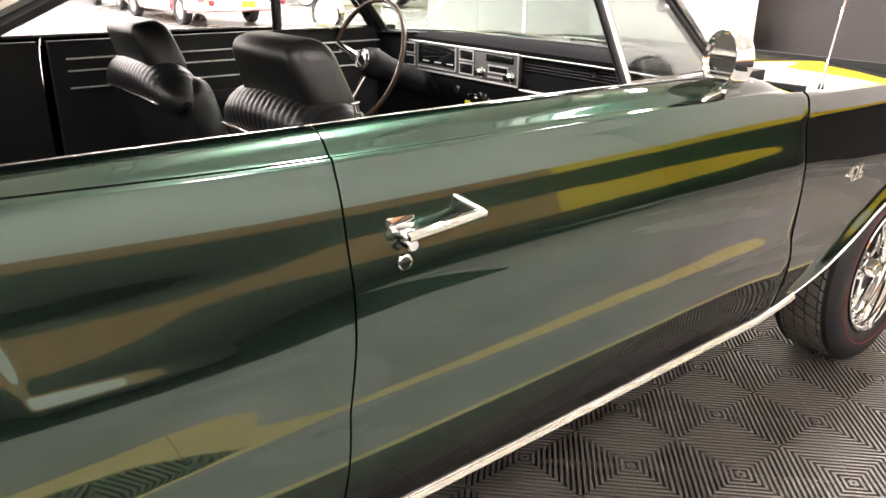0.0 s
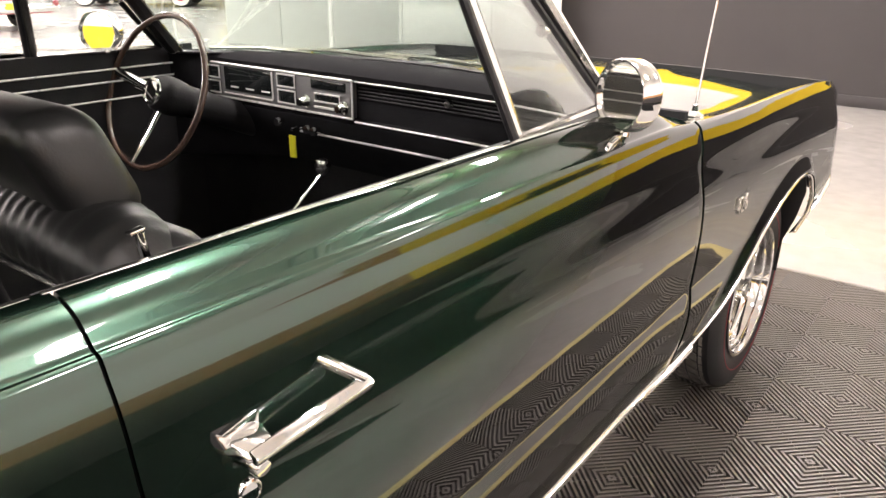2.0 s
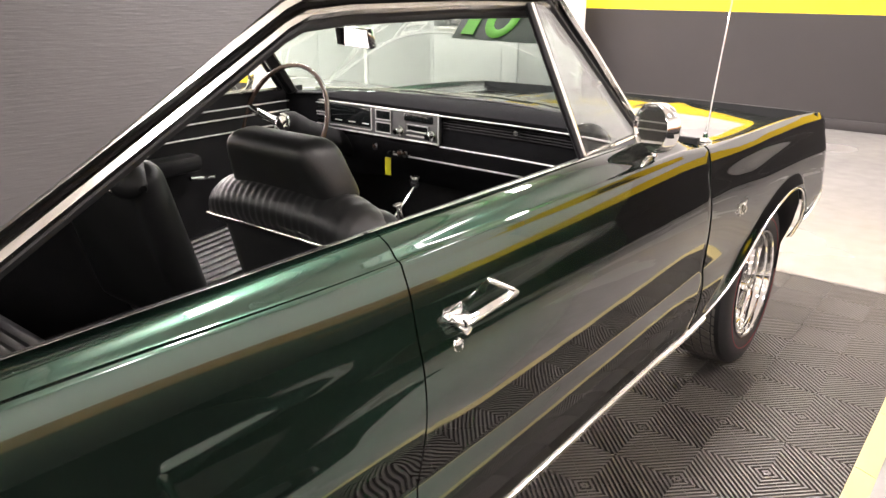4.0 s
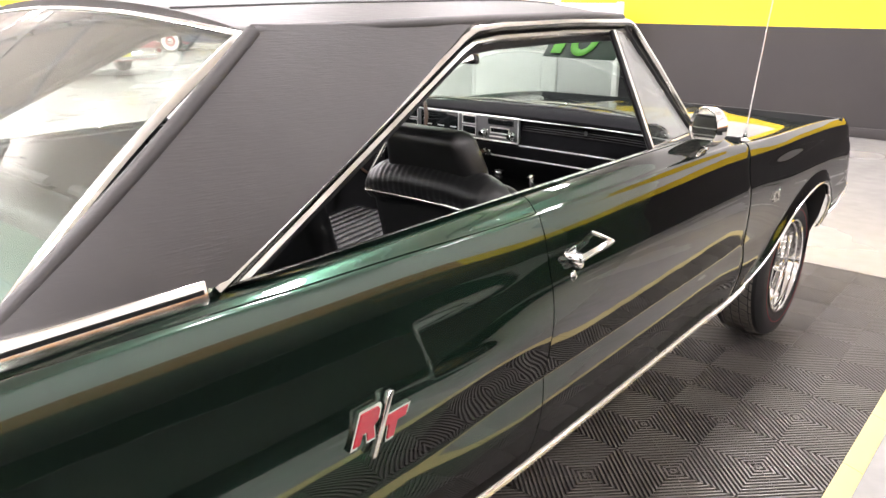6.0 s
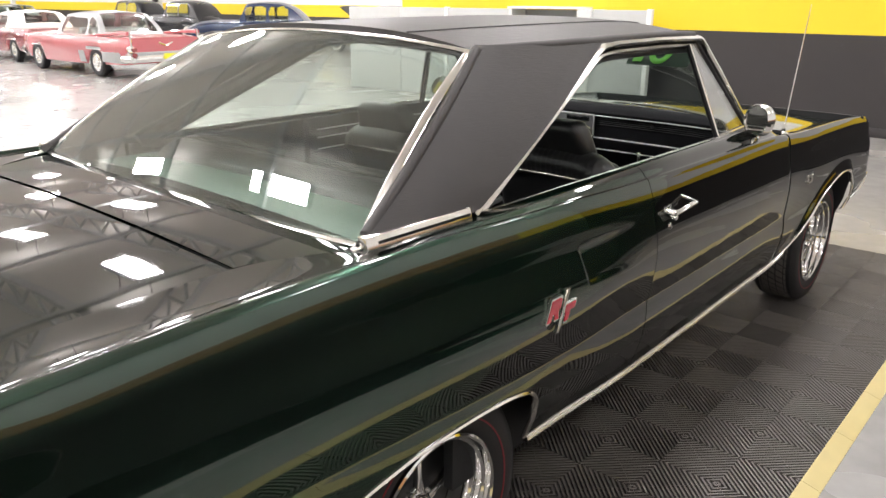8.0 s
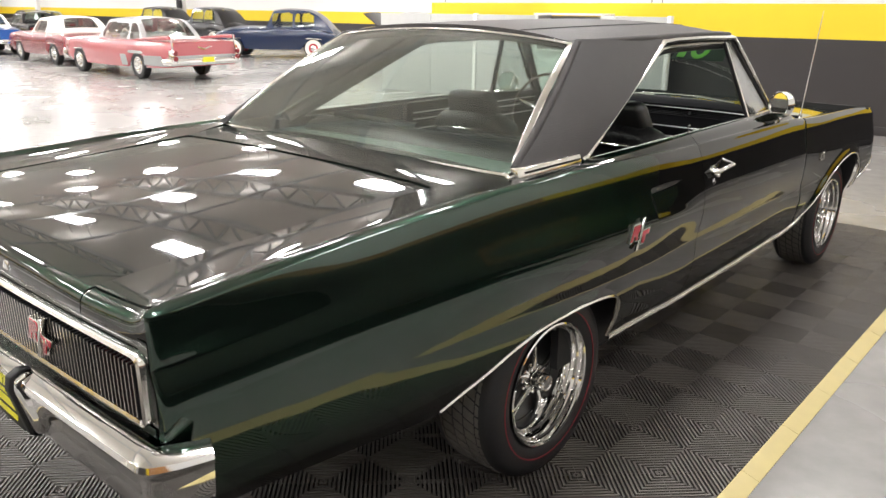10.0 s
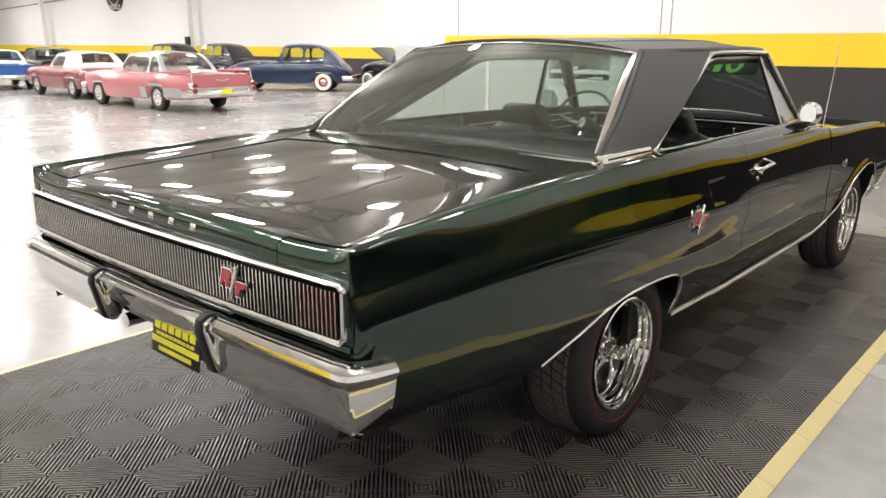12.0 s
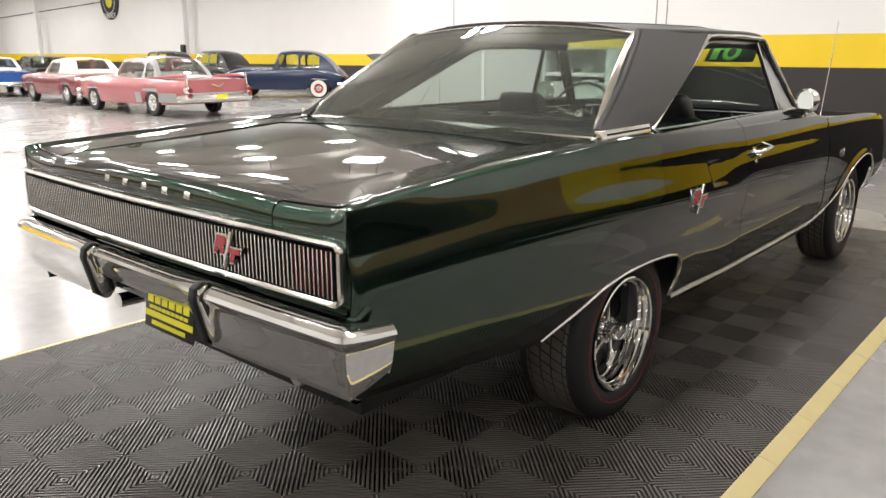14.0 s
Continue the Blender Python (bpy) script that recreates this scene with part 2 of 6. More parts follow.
def lathe_geo(profile, n=32, axis="z", closed=False):
    """A body of revolution about an axis; profile: (radius, height) pairs."""
    bm = bmesh.new()
    rings = []
    for r, h in profile:
        ring = []
        for k in range(n):
            c, s = math.cos(2 * math.pi * k / n) * r, math.sin(2 * math.pi * k / n) * r
            ring.append(bm.verts.new({"z": (c, s, h), "x": (h, c, s), "y": (c, h, s)}[axis]))
        rings.append(ring)
    for A, B in zip(rings, rings[1:]):
        for k in range(n):
            bm.faces.new((A[k], A[(k + 1) % n], B[(k + 1) % n], B[k]))
    if closed:
        for k in range(n):
            bm.faces.new((rings[-1][k], rings[-1][(k + 1) % n], rings[0][(k + 1) % n], rings[0][k]))
    bmesh.ops.remove_doubles(bm, verts=bm.verts, dist=1e-6)
    bmesh.ops.recalc_face_normals(bm, faces=bm.faces)
    return bm


def lathe(name, profile, material, parent=None, n=32, axis="z", label="", m=None, closed=False):
    return part(name, lathe_geo(profile, n, axis, closed), material, parent, label, m)


def poly_geo(pts, axis, a, b, bevel=0.0):
    """A polygon of 2D points pushed out along an axis from a to b."""
    bm = bmesh.new()
    put = {"x": lambda p, h: (h, p[0], p[1]), "y": lambda p, h: (p[0], h, p[1]), "z": lambda p, h: (p[0], p[1], h)}[axis]
    lo = [bm.verts.new(put(p, a)) for p in pts]
    hi = [bm.verts.new(put(p, b)) for p in pts]
    bm.faces.new(lo)
    bm.faces.new(hi)
    for i in range(len(pts)):
        j = (i + 1) % len(pts)
        bm.faces.new((lo[i], lo[j], hi[j], hi[i]))
    bmesh.ops.recalc_face_normals(bm, faces=bm.faces)
    if bevel:
        bmesh.ops.bevel(bm, geom=bm.edges[:], offset=bevel, segments=2, affect="EDGES", profile=0.5)
    return bm


def hull(name, pts, material, parent, bevel=0.0, label="", m=None):
    """The rounded solid round a set of corners."""
    bm = bmesh.new()
    for p in pts:
        bm.verts.new(p)
    bmesh.ops.convex_hull(bm, input=bm.verts)
    loose = [v for v in bm.verts if not v.link_faces]
    bmesh.ops.delete(bm, geom=loose, context="VERTS")
    bmesh.ops.dissolve_limit(bm, angle_limit=0.02, verts=bm.verts, edges=bm.edges)
    if bevel:
        bmesh.ops.bevel(bm, geom=bm.edges[:], offset=bevel, segments=2, affect="EDGES", profile=0.5)
    bmesh.ops.recalc_face_normals(bm, faces=bm.faces)
    return part(name, bm, material, parent, label, m)


def bar_between(p, q, w, h, up=(0, 0, 1)):
    """The eight corners of a bar from p to q, w wide and h high."""
    p, q = Vector(p), Vector(q)
    side = (q - p).cross(Vector(up)).normalized() * w / 2
    top = side.cross(q - p).normalized() * h / 2
    return [c + a * side + b * top for c in (p, q) for a in (-1, 1) for b in (-1, 1)]


def curve(xs, ys):
    """A smooth function through given points (monotone cubic)."""
    xs, ys = np.array(xs, float), np.array(ys, float)
    h, d = np.diff(xs), np.diff(ys) / np.diff(xs)
    m = np.zeros_like(xs)
    m[0], m[-1] = d[0], d[-1]
    for i in range(1, len(xs) - 1):
        m[i] = 0 if d[i - 1] * d[i] <= 0 else 2 * d[i - 1] * d[i] / (d[i - 1] + d[i])

    def f(x):
        x = np.clip(np.asarray(x, float), xs[0], xs[-1])
        i = np.clip(np.searchsorted(xs, x) - 1, 0, len(xs) - 2)
        t = (x - xs[i]) / h[i]
        return (2 * t**3 - 3 * t**2 + 1) * ys[i] + (t**3 - 2 * t**2 + t) * h[i] * m[i] + (-2 * t**3 + 3 * t**2) * ys[i + 1] + (t**3 - t**2) * h[i] * m[i + 1]

    return f


def thing(name, label, category, group="", m=None):
    ob = new(name)
    ob.empty_display_size = 0.1
    if m is not None:
        ob.matrix_basis = m
    return tagged(ob, label, category, group)


def text_geo(word, size, depth):
    cu = bpy.data.curves.new("text", "FONT")
    cu.body, cu.size, cu.extrude, cu.align_x, cu.align_y = word, size, depth, "CENTER", "CENTER"
    ob = bpy.data.objects.new("text", cu)
    me = bpy.data.meshes.new_from_object(ob)
    bm = bmesh.new()
    bm.from_mesh(me)
    bpy.data.objects.remove(ob)
    bpy.data.curves.remove(cu)
    bpy.data.meshes.remove(me)
    return bm

# ---- the hall ----
def slab(name, x0, x1, y0, y1, z0, z1, material, label="", kind="structure"):
    ob = box(name, x0, x1, y0, y1, z0, z1, material)
    return tagged(ob, label, "", "", kind)


WX0, WX1, WY0, WY1 = -62.0, 6.1, -13.0, 17.4
WALL_Y = 8.93
tagged(box("floor", WX0, WX1 + 0.2, WY0 - 0.2, WY1 + 0.2, -0.2 + G, G, CONCRETE), "polished pale grey concrete showroom floor", "floor", "", "structure")
tagged(box("ceiling", WX0, WX1 + 0.2, WY0 - 0.2, WY1 + 0.2, CEIL, CEIL + 0.2, CEILM), "white steel deck ceiling of the hall", "ceiling", "", "structure")

Z1, Z2 = 1.135, 1.575


def striped_wall(name, x0, x1, y0, y1, proud, face, stripe=YELLOW, top=CEIL, za=Z1, zt=Z2):
    """A white wall with a charcoal dado and a coloured stripe set slightly proud of it."""
    w = slab(name, x0, x1, y0, y1, G, top, WHITEWALL, "white painted wall with a charcoal dado and a coloured stripe")
    for nm, a, b, m in (("dado", G, za, DARKWALL), ("stripe", za + 0.0005, zt, stripe)):
        X0, X1, Y0, Y1 = x0, x1, y0, y1
        if face == "-y":
            Y0, Y1 = y0 - proud, y0 - 0.0002
        elif face == "+y":
            Y0, Y1 = y1 + 0.0002, y1 + proud
        elif face == "-x":
            X0, X1 = x0 - proud, x0 - 0.0002
        else:
            X0, X1 = x1 + 0.0002, x1 + proud
        box(nm, X0, X1, Y0, Y1, a, b, m, w)
    return w


wall_front = striped_wall("wall_front", -8.0, WX1, WALL_Y + 0.004, WY1 + 0.2, 0.004, "-y")
wall_far = striped_wall("wall_far", WX0, -8.0, WY1, WY1 + 0.2, 0.004, "-y", YELLOW, CEIL, 0.88, 1.29)
wall_right = striped_wall("wall_right", WX1, WX1 + 0.2, WY0, WALL_Y, 0.004, "-x", TAN)
box("stripe", WX1 - 0.008, WX1 - 0.0042, 6.8, WALL_Y - 0.001, Z1 + 0.0005, Z2, YELLOW, wall_right)
wall_back = striped_wall("wall_back", WX0, WX1, WY0 - 0.2, WY0, 0.004, "+y")
wall_left = striped_wall("wall_left", WX0 - 0.2, WX0, WY0, WY1, 0.004, "+x")

for x in (-7.66, -3.54, -3.37):
    box("panel_joint", x - 0.010, x + 0.010, WALL_Y - 0.001, WALL_Y + 0.0035, Z2 + 0.001, CEIL - 0.001, GREYPANEL, wall_front)

# base trim line on the front wall
tagged(box("baseboard", -3.1, WX1, WALL_Y - 0.016, WALL_Y - 0.0005, G, 0.08, DARKWALL, None, 0.003), "charcoal rubber base along the wall", "baseboard", "", "structure")


# a row of worn orange lettering along the side wall, kept as plain bars
banner = thing("wall_lettering", "faded orange lettering along the charcoal side wall", "sign")
yy = 4.9
for k, w in enumerate((0.16, 0.10, 0.14, 0.12, 0.16, 0.10, 0.12, 0.15, 0.11, 0.13, 0.16, 0.12, 0.10, 0.14, 0.0, 0.12, 0.14, 0.16, 0.11, 0.0, 0.14, 0.12, 0.15)):
    if w:
        box("bar", WX1 - 0.012, WX1 - 0.0045, yy, yy + w * 0.62, 0.74, 0.92, FADED, banner)
    yy += w * 0.62 + 0.035

# ---- ceiling lights ----
def high_bay():
    t = thing("ceiling_light", "white LED high-bay light hung below the ceiling", "ceiling light", "high-bay lights")
    box("housing", -0.62, 0.62, -0.20, 0.20, 0.0, 0.06, STEEL, t, 0.01)
    for x in (-0.5, 0.5):
        tube("cable", [(x, 0, 0.06), (x, 0, 0.62)], 0.006, BLACK, t, 6)
    # glowing face added on the housing to brighten the ceiling and trusses
    box("uplight_face", -0.40, 0.40, -0.13, 0.13, 0.0605, 0.072, UPGLOW, t, 0.0, "glowing upper face added to brighten the ceiling and trusses")
    for y in (-0.10, 0.10):
        box("lens", -0.58, 0.58, y - 0.085, y + 0.085, -0.012, 0.0, LIGHTLENS, t, 0.004)
    return t


LIGHTLENS = mat("light_lens", (0.85, 0.85, 0.85), 0.4)
# emission of the added upward glow
UPGLOW = emit_mat("added_uplight_glow", (1.0, 0.972, 0.962), 20.0)
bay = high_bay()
first = True
COLS = ((-50.0, 3.0), (-42.0, 2.8), (-34.0, 2.4), (-27.0, 2.0), (-21.0, 1.7), (-16.0, 1.4), (-11.5, 1.2), (-7.5, 1.0), (-3.6, 1.05), (0.4, 0.8), (4.2, 0.5))
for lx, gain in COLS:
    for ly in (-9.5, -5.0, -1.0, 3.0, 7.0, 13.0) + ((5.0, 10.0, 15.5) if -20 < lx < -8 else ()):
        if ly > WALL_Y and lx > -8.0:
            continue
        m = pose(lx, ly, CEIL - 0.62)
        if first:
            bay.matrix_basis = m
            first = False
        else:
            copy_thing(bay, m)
        ld = bpy.data.lights.new("bay_lamp", "AREA")
        ld.shape, ld.size, ld.size_y, ld.energy, ld.color = "RECTANGLE", 1.16, 0.36, LAMP_W * gain * (0.72 if -20 < lx < -8 else 1.0), (1.0, 0.972, 0.962)
        lo = new("bay_lamp", ld)
        lo.matrix_basis = pose(lx, ly, CEIL - 0.62 - 0.016)


# open-web roof trusses
def truss(x0, x1, y):
    t = thing("roof_truss", "white open-web steel roof truss under the ceiling", "roof truss", "roof trusses")
    box("chord", x0, x1, y - 0.04, y + 0.04, CEIL - 0.08, CEIL - 0.001, STEEL, t)
    box("chord", x0, x1, y - 0.07, y + 0.07, CEIL - 0.62, CEIL - 0.55, STEEL, t)
    n = int((x1 - x0) / 0.9)
    for i in range(n):
        a = x0 + (x1 - x0) * i / n
        b = x0 + (x1 - x0) * (i + 0.5) / n
        c = x0 + (x1 - x0) * (i + 1) / n
        tube("web", [(a, y, CEIL - 0.08), (b, y, CEIL - 0.56)], 0.032, STEEL, t, 6)
        tube("web", [(b, y, CEIL - 0.56), (c, y, CEIL - 0.08)], 0.032, STEEL, t, 6)
    return t


for y in (-11.0, -8.6, -6.2, -3.0, -0.2, 1.9, 4.3, 6.4):
    truss(-17.0, WX1 - 0.01, y)
# purlins and a pipe run across the trusses
for x in (-15.0, -12.2, -9.4, -6.6, -3.8, -1.0, 1.8, 4.6):
    pl = thing("roof_purlin", "white steel purlin across the roof trusses", "roof purlin", "roof purlins")
    box("flange", x - 0.07, x + 0.07, WY0 + 0.01, WALL_Y - 0.01, CEIL - 0.72, CEIL - 0.66, STEEL, pl)


# ---- the modular floor mat under the car ----
TP = 0.408
MX1, MY0 = 1.32, -3.271
NX, NY = 7, 18
MAT_TOP = 0.020


def rib_tile():
    """Slanting ribs in four square fields, so that they close to diamonds round the tile's middle and corners."""
    V, F = [], []
    h = TP / 2 - 0.0008
    n, w = 19, 0.50
    step = 2 * h / n
    for sx in (-1, 1):
        for sy in (-1, 1):
            for i in range(n):
                a, b = i * step + 0.5 * step * (1 - w), i * step + 0.5 * step * (1 + w)
                # the rib between the lines x + y = a and x + y = b, cut to the square field
                ring = []
                for c in (a, b):
                    ends = [(min(c, h), max(0.0, c - h)), (max(0.0, c - h), min(c, h))]
                    ring.append(ends)
                pts = [ring[0][0], ring[1][0], ring[1][1], ring[0][1]]
                k = len(V)
                for z in (0.004, MAT_TOP):
                    for p in pts:
                        V.append((p[0] * sx, p[1] * sy, z))
                F.extend([(k + 4, k + 5, k + 6, k + 7)] + [(k + q, k + (q + 1) % 4, k + 4 + (q + 1) % 4, k + 4 + q) for q in range(4)])
            # thin web along the field's diagonal
            k = len(V)
            for z in (0.004, MAT_TOP - 0.0015):
                for p in ((0.0, 0.0015), (0.0015, 0.0), (h, h - 0.0015), (h - 0.0015, h)):
                    V.append((p[0] * sx, p[1] * sy, z))
            F.extend([(k + 4, k + 5, k + 6, k + 7)] + [(k + q, k + (q + 1) % 4, k + 4 + (q + 1) % 4, k + 4 + q) for q in range(4)])
    return V, F


def build_mat():
    t = thing("floor_mat", "black ribbed interlocking garage floor tiles with a yellow edge", "floor mat", "", pose(0, 0, G))
    t["kind"] = "structure"
    x0, y1 = MX1 - NX * TP, MY0 + NY * TP
    # base sheet coloured dark to deepen the shade in the grooves
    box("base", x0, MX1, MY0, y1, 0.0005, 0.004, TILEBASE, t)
    V, F = rib_tile()
    me = mesh_of("tile", V, F, TILE, smooth=False)
    for i in range(NX):
        for j in range(NY):
            hang("tile", me, t, "", pose(MX1 - (i + 0.5) * TP, MY0 + (j + 0.5) * TP, 0))
    prof = [(0.0, 0.0005), (0.0, MAT_TOP), (0.012, MAT_TOP), (0.066, 0.004), (0.066, 0.0005)]
    for j in range(NY):
        a, b = MY0 + j * TP + 0.0008, MY0 + (j + 1) * TP - 0.0008
        part("edge_strip", poly_geo([(MX1 + 0.001 + p, z) for p, z in prof], "y", a, b), TILEYEL, t, "yellow sloped edge strip")
        part("edge_strip", poly_geo([(x0 - 0.001 - p, z) for p, z in prof], "y", a, b), TILEYEL, t, "yellow sloped edge strip")
    for i in range(NX):
        a, b = MX1 - (i + 1) * TP + 0.0008, MX1 - i * TP - 0.0008
        part("edge_strip", poly_geo([(y1 + 0.001 + p, z) for p, z in prof], "x", a, b), TILE, t, "dark sloped edge strip")
    return t


build_mat()
# unseen dark sheets, added so the coupe's flank mirrors a dark band
for x0, x1, y0, y1 in ((2.6, 6.0, -7.0, 2.8), (4.2, 6.0, 2.82, 6.3)):
    tagged(box("reflection_sheet", x0, x1, y0, y1, G + 0.0005, G + 0.012, DULLBLACK, None, 0.003), "unseen black sheet on the floor, added to darken the coupe's side reflection", "floor mat")

# ---- the green coupe: body surfaces ----
zb = curve([-1.42, -1.0, -0.7, 0.25, 2.1, 3.2, 3.56], [0.53, 0.49, 0.455, 0.385, 0.38, 0.43, 0.46])
zc = curve([-1.42, -1.0, -0.4, 0.3, 0.8, 1.4, 1.9, 2.4, 2.9, 3.1, 3.3, 3.45, 3.56], [0.998, 1.020, 1.040, 1.024, 0.998, 0.986, 0.978, 0.965, 0.951, 0.943, 0.928, 0.911, 0.892])
wide = curve([-1.42, -1.0, -0.2, 0.3, 1.0, 2.0, 2.4, 3.0, 3.56], [-0.022, -0.012, 0.0, 0.004, 0.0, -0.012, -0.020, -0.028, -0.030])


def lean(ts, degs, anchor_t, anchor_x, height=0.62):
    """A side profile from the angles by which the skin faces upwards, from its bottom (0) to the crease (1)."""
    ang = curve(ts, degs)
    t = np.linspace(0, 1, 201)
    slope = -np.tan(np.radians(ang(t))) * height
    x = np.concatenate([[0], np.cumsum((slope[1:] + slope[:-1]) / 2 * (t[1] - t[0]))])
    x += anchor_x - np.interp(anchor_t, t, x)
    return lambda q: np.interp(q, t, x)


TS_Q = [0, 0.10, 0.20, 0.27, 0.33, 0.385, 0.41, 0.46, 0.50, 0.55, 0.585, 0.62, 0.655, 0.69, 0.72, 0.75, 0.775, 0.80, 0.83, 0.855, 0.88, 0.905, 0.94, 0.97, 1.0]
prof_quarter = lean(TS_Q, [-27, -20, -13, -8, -5, -4, -13, -13, -12.5, -11, -9, -3, 6, 12.4, 15.2, 16.1, 15.5, 14, 12, 10.4, 9.6, 11, 15.0, 17.5, 24], 0.79, 0.883)
prof_rear = lean(TS_Q, [-24, -18, -12.5, -10, -9.8, -9.5, -9.3, -8.8, -8.3, -7.5, -6, -2, 4, 8, 9.8, 10.5, 10.5, 10, 9.4, 9, 9, 10.5, 15.0, 17.5, 24], 0.79, 0.883)
prof_door = lean([0, 0.08, 0.15, 0.22, 0.28, 0.32, 0.36, 0.400, 0.422, 0.46, 0.50, 0.56, 0.62, 0.66, 0.72, 0.765, 0.79, 0.815, 0.84, 0.87, 0.895, 0.92, 0.955, 0.98, 1.0],
                 [-28, -20, -14.5, -9.5, -4.5, -0.5, 3, 5, -8.5, -8.3, -8, -6.3, -2.2, 0.5, 4, 9.5, 13.4, 15.0, 14.2, 12.0, 11.0, 12.6, 18.5, 21, 27], 0.79, 0.885)
prof_fender = lean([0, 0.10, 0.20, 0.30, 0.36, 0.400, 0.422, 0.46, 0.50, 0.57, 0.65, 0.72, 0.765, 0.81, 0.86, 0.90, 0.925, 0.95, 0.98, 1.0],
                   [-26, -18, -10, -1, 3, 4, 0, 1, 2, 3, 4, 8.6, 10, 7, 3, 4, 11, 23, 27, 30], 0.79, 0.885)


def ease(f):
    f = min(1.0, max(0.0, f))
    return f * f * (3 - 2 * f)


def prof(t, y):
    """The side's shape at y; the lower crease reaches further back over the quarter than the door's upper form does."""
    if y > 1.95:
        g = ease((y - 1.95) / 0.7)
        return prof_door(t) * (1 - g) + prof_fender(t) * g
    g = ease((-0.1 - y) / 0.9)
    up, lo = ease((y - 0.45) / 0.55), ease((y - 0.40) / 0.45)
    w = np.clip((0.64 - np.asarray(t, float)) / 0.16, 0, 1)
    f = up + (lo - up) * w * w * (3 - 2 * w)
    return (prof_quarter(t) * (1 - g) + prof_rear(t) * g) * (1 - f) + prof_door(t) * f


def recess(y, z):
    """The shallow pressed field behind the door, deepest at its rear edge and fading out forwards."""
    lean_y = 0.415 + 0.25 * (0.915 - z)
    if y < lean_y - 0.01 or y > 0.80:
        return 0.0
    rear = ease((y - lean_y + 0.006) / 0.014)
    up = ease((0.917 - z) / 0.013) * ease((z - 0.812 + 0.06 * (y - 0.43)) / 0.013)
    return 0.0034 * rear * up * (1 - ease((y - 0.45) / 0.34))


x_in = curve([-1.42, -0.46, -0.24, 0.02, 0.4, 1.5, 2.0, 2.3, 3.56], [0.604, 0.648, 0.74, 0.782, 0.785, 0.785, 0.765, 0.70, 0.665])
z_in = curve([-1.42, -1.3, -0.9, -0.46, -0.2, 0.05, 1.4, 2.0, 2.12, 2.3, 2.5, 3.0, 3.56], [0.986, 0.996, 1.014, 1.034, 1.044, 1.050, 1.047, 1.026, 0.992, 0.948, 0.927, 0.908, 0.872])
ARCH_R = curve([-0.61, -0.56, -0.46, -0.31, -0.16, 0.0, 0.12, 0.21, 0.257, 0.280, 0.288], [0.449, 0.475, 0.514, 0.568, 0.592, 0.597, 0.592, 0.577, 0.545, 0.47, 0.384])
ARCH_F = curve([2.06, 2.12, 2.20, 2.30, 2.45, 2.58, 2.72, 2.87, 2.97, 3.06, 3.14, 3.19, 3.21, 3.22], [0.381, 0.392, 0.425, 0.475, 0.555, 0.615, 0.657, 0.686, 0.695, 0.690, 0.66, 0.59, 0.52, 0.431])


def low(y):
    if -0.61 < y < 0.288:
        return float(ARCH_R(y))
    if 2.06 < y < 3.22:
        return float(ARCH_F(y))
    return float(zb(y))


def side_x(y, z):
    t = (z - zb(y)) / (zc(y) - zb(y))
    x = float(prof(np.clip(t, 0, 1), float(y)) + wide(y)) - recess(float(y), float(z))
    if y < -0.9 and t > 0.7:
        x += float(prof_quarter(0.79) - prof_quarter(min(1.0, t)) if t > 0.79 else 0.0) * min(1.0, (-0.9 - y) / 0.5) * 0.9
    if 2.06 < y < 3.22:
        d = max(0.0, 1 - (z - float(ARCH_F(y))) / 0.055)
        x += 0.014 * d * d * (3 - 2 * d) * min(1.0, (y - 2.06) / 0.3)
    return x


def skin(y, v, warp=None):
    """A point of the right-hand skin: v 0..1 runs up the side to the crease, 1..2 over the shoulder to the inner edge."""
    z0, z1 = low(y), float(zc(y))
    if v <= 1:
        zm = float(zb(y)) + (z1 - float(zb(y))) * (0.36 + 0.22 * ease((y - 1.0) / 1.06))
        z = z0 + (zm - z0) * v / 0.35 if v < 0.35 else zm + (z1 - zm) * (v - 0.35) / 0.65
        return [side_x(y, z), y, z]
    s = v - 1
    xc = side_x(y, z1)
    xi, zi = float(x_in(y)), float(z_in(y))
    x = xc + (xi - xc) * s
    rise = 1 - (1 - s) ** 2.2
    f = ease((y + 0.1) / 0.4)
    ridge = 0.010 * (1 - f) * math.exp(-((s - 0.10) / 0.09) ** 2) + f * (0.0055 * math.exp(-((s - 0.09) / 0.06) ** 2) - 0.0030 * math.exp(-((s - 0.27) / 0.09) ** 2))
    return [x, y, z1 + (zi - z1) * rise + ridge]


VS = list(np.linspace(0, 0.96, 78)) + [0.972, 0.984, 0.994, 1.0] + list(1 + np.array([0.015, 0.03, 0.05, 0.07, 0.09, 0.11, 0.13, 0.155, 0.18, 0.21, 0.24, 0.28, 0.34, 0.46, 0.6, 0.75, 0.88, 0.96, 1.0]))
gap_r = curve([0.37, 0.55, 0.7, 1.06], [0.832, 0.845, 0.853, 0.857])
gap_f = curve([0.37, 0.55, 0.75, 0.9, 0.97, 1.05], [2.165, 2.165, 2.14, 2.15, 2.175, 2.18])
nose = curve([0.43, 0.57, 0.73, 0.83, 0.90, 0.95], [3.60, 3.61, 3.61, 3.60, 3.585, 3.55])


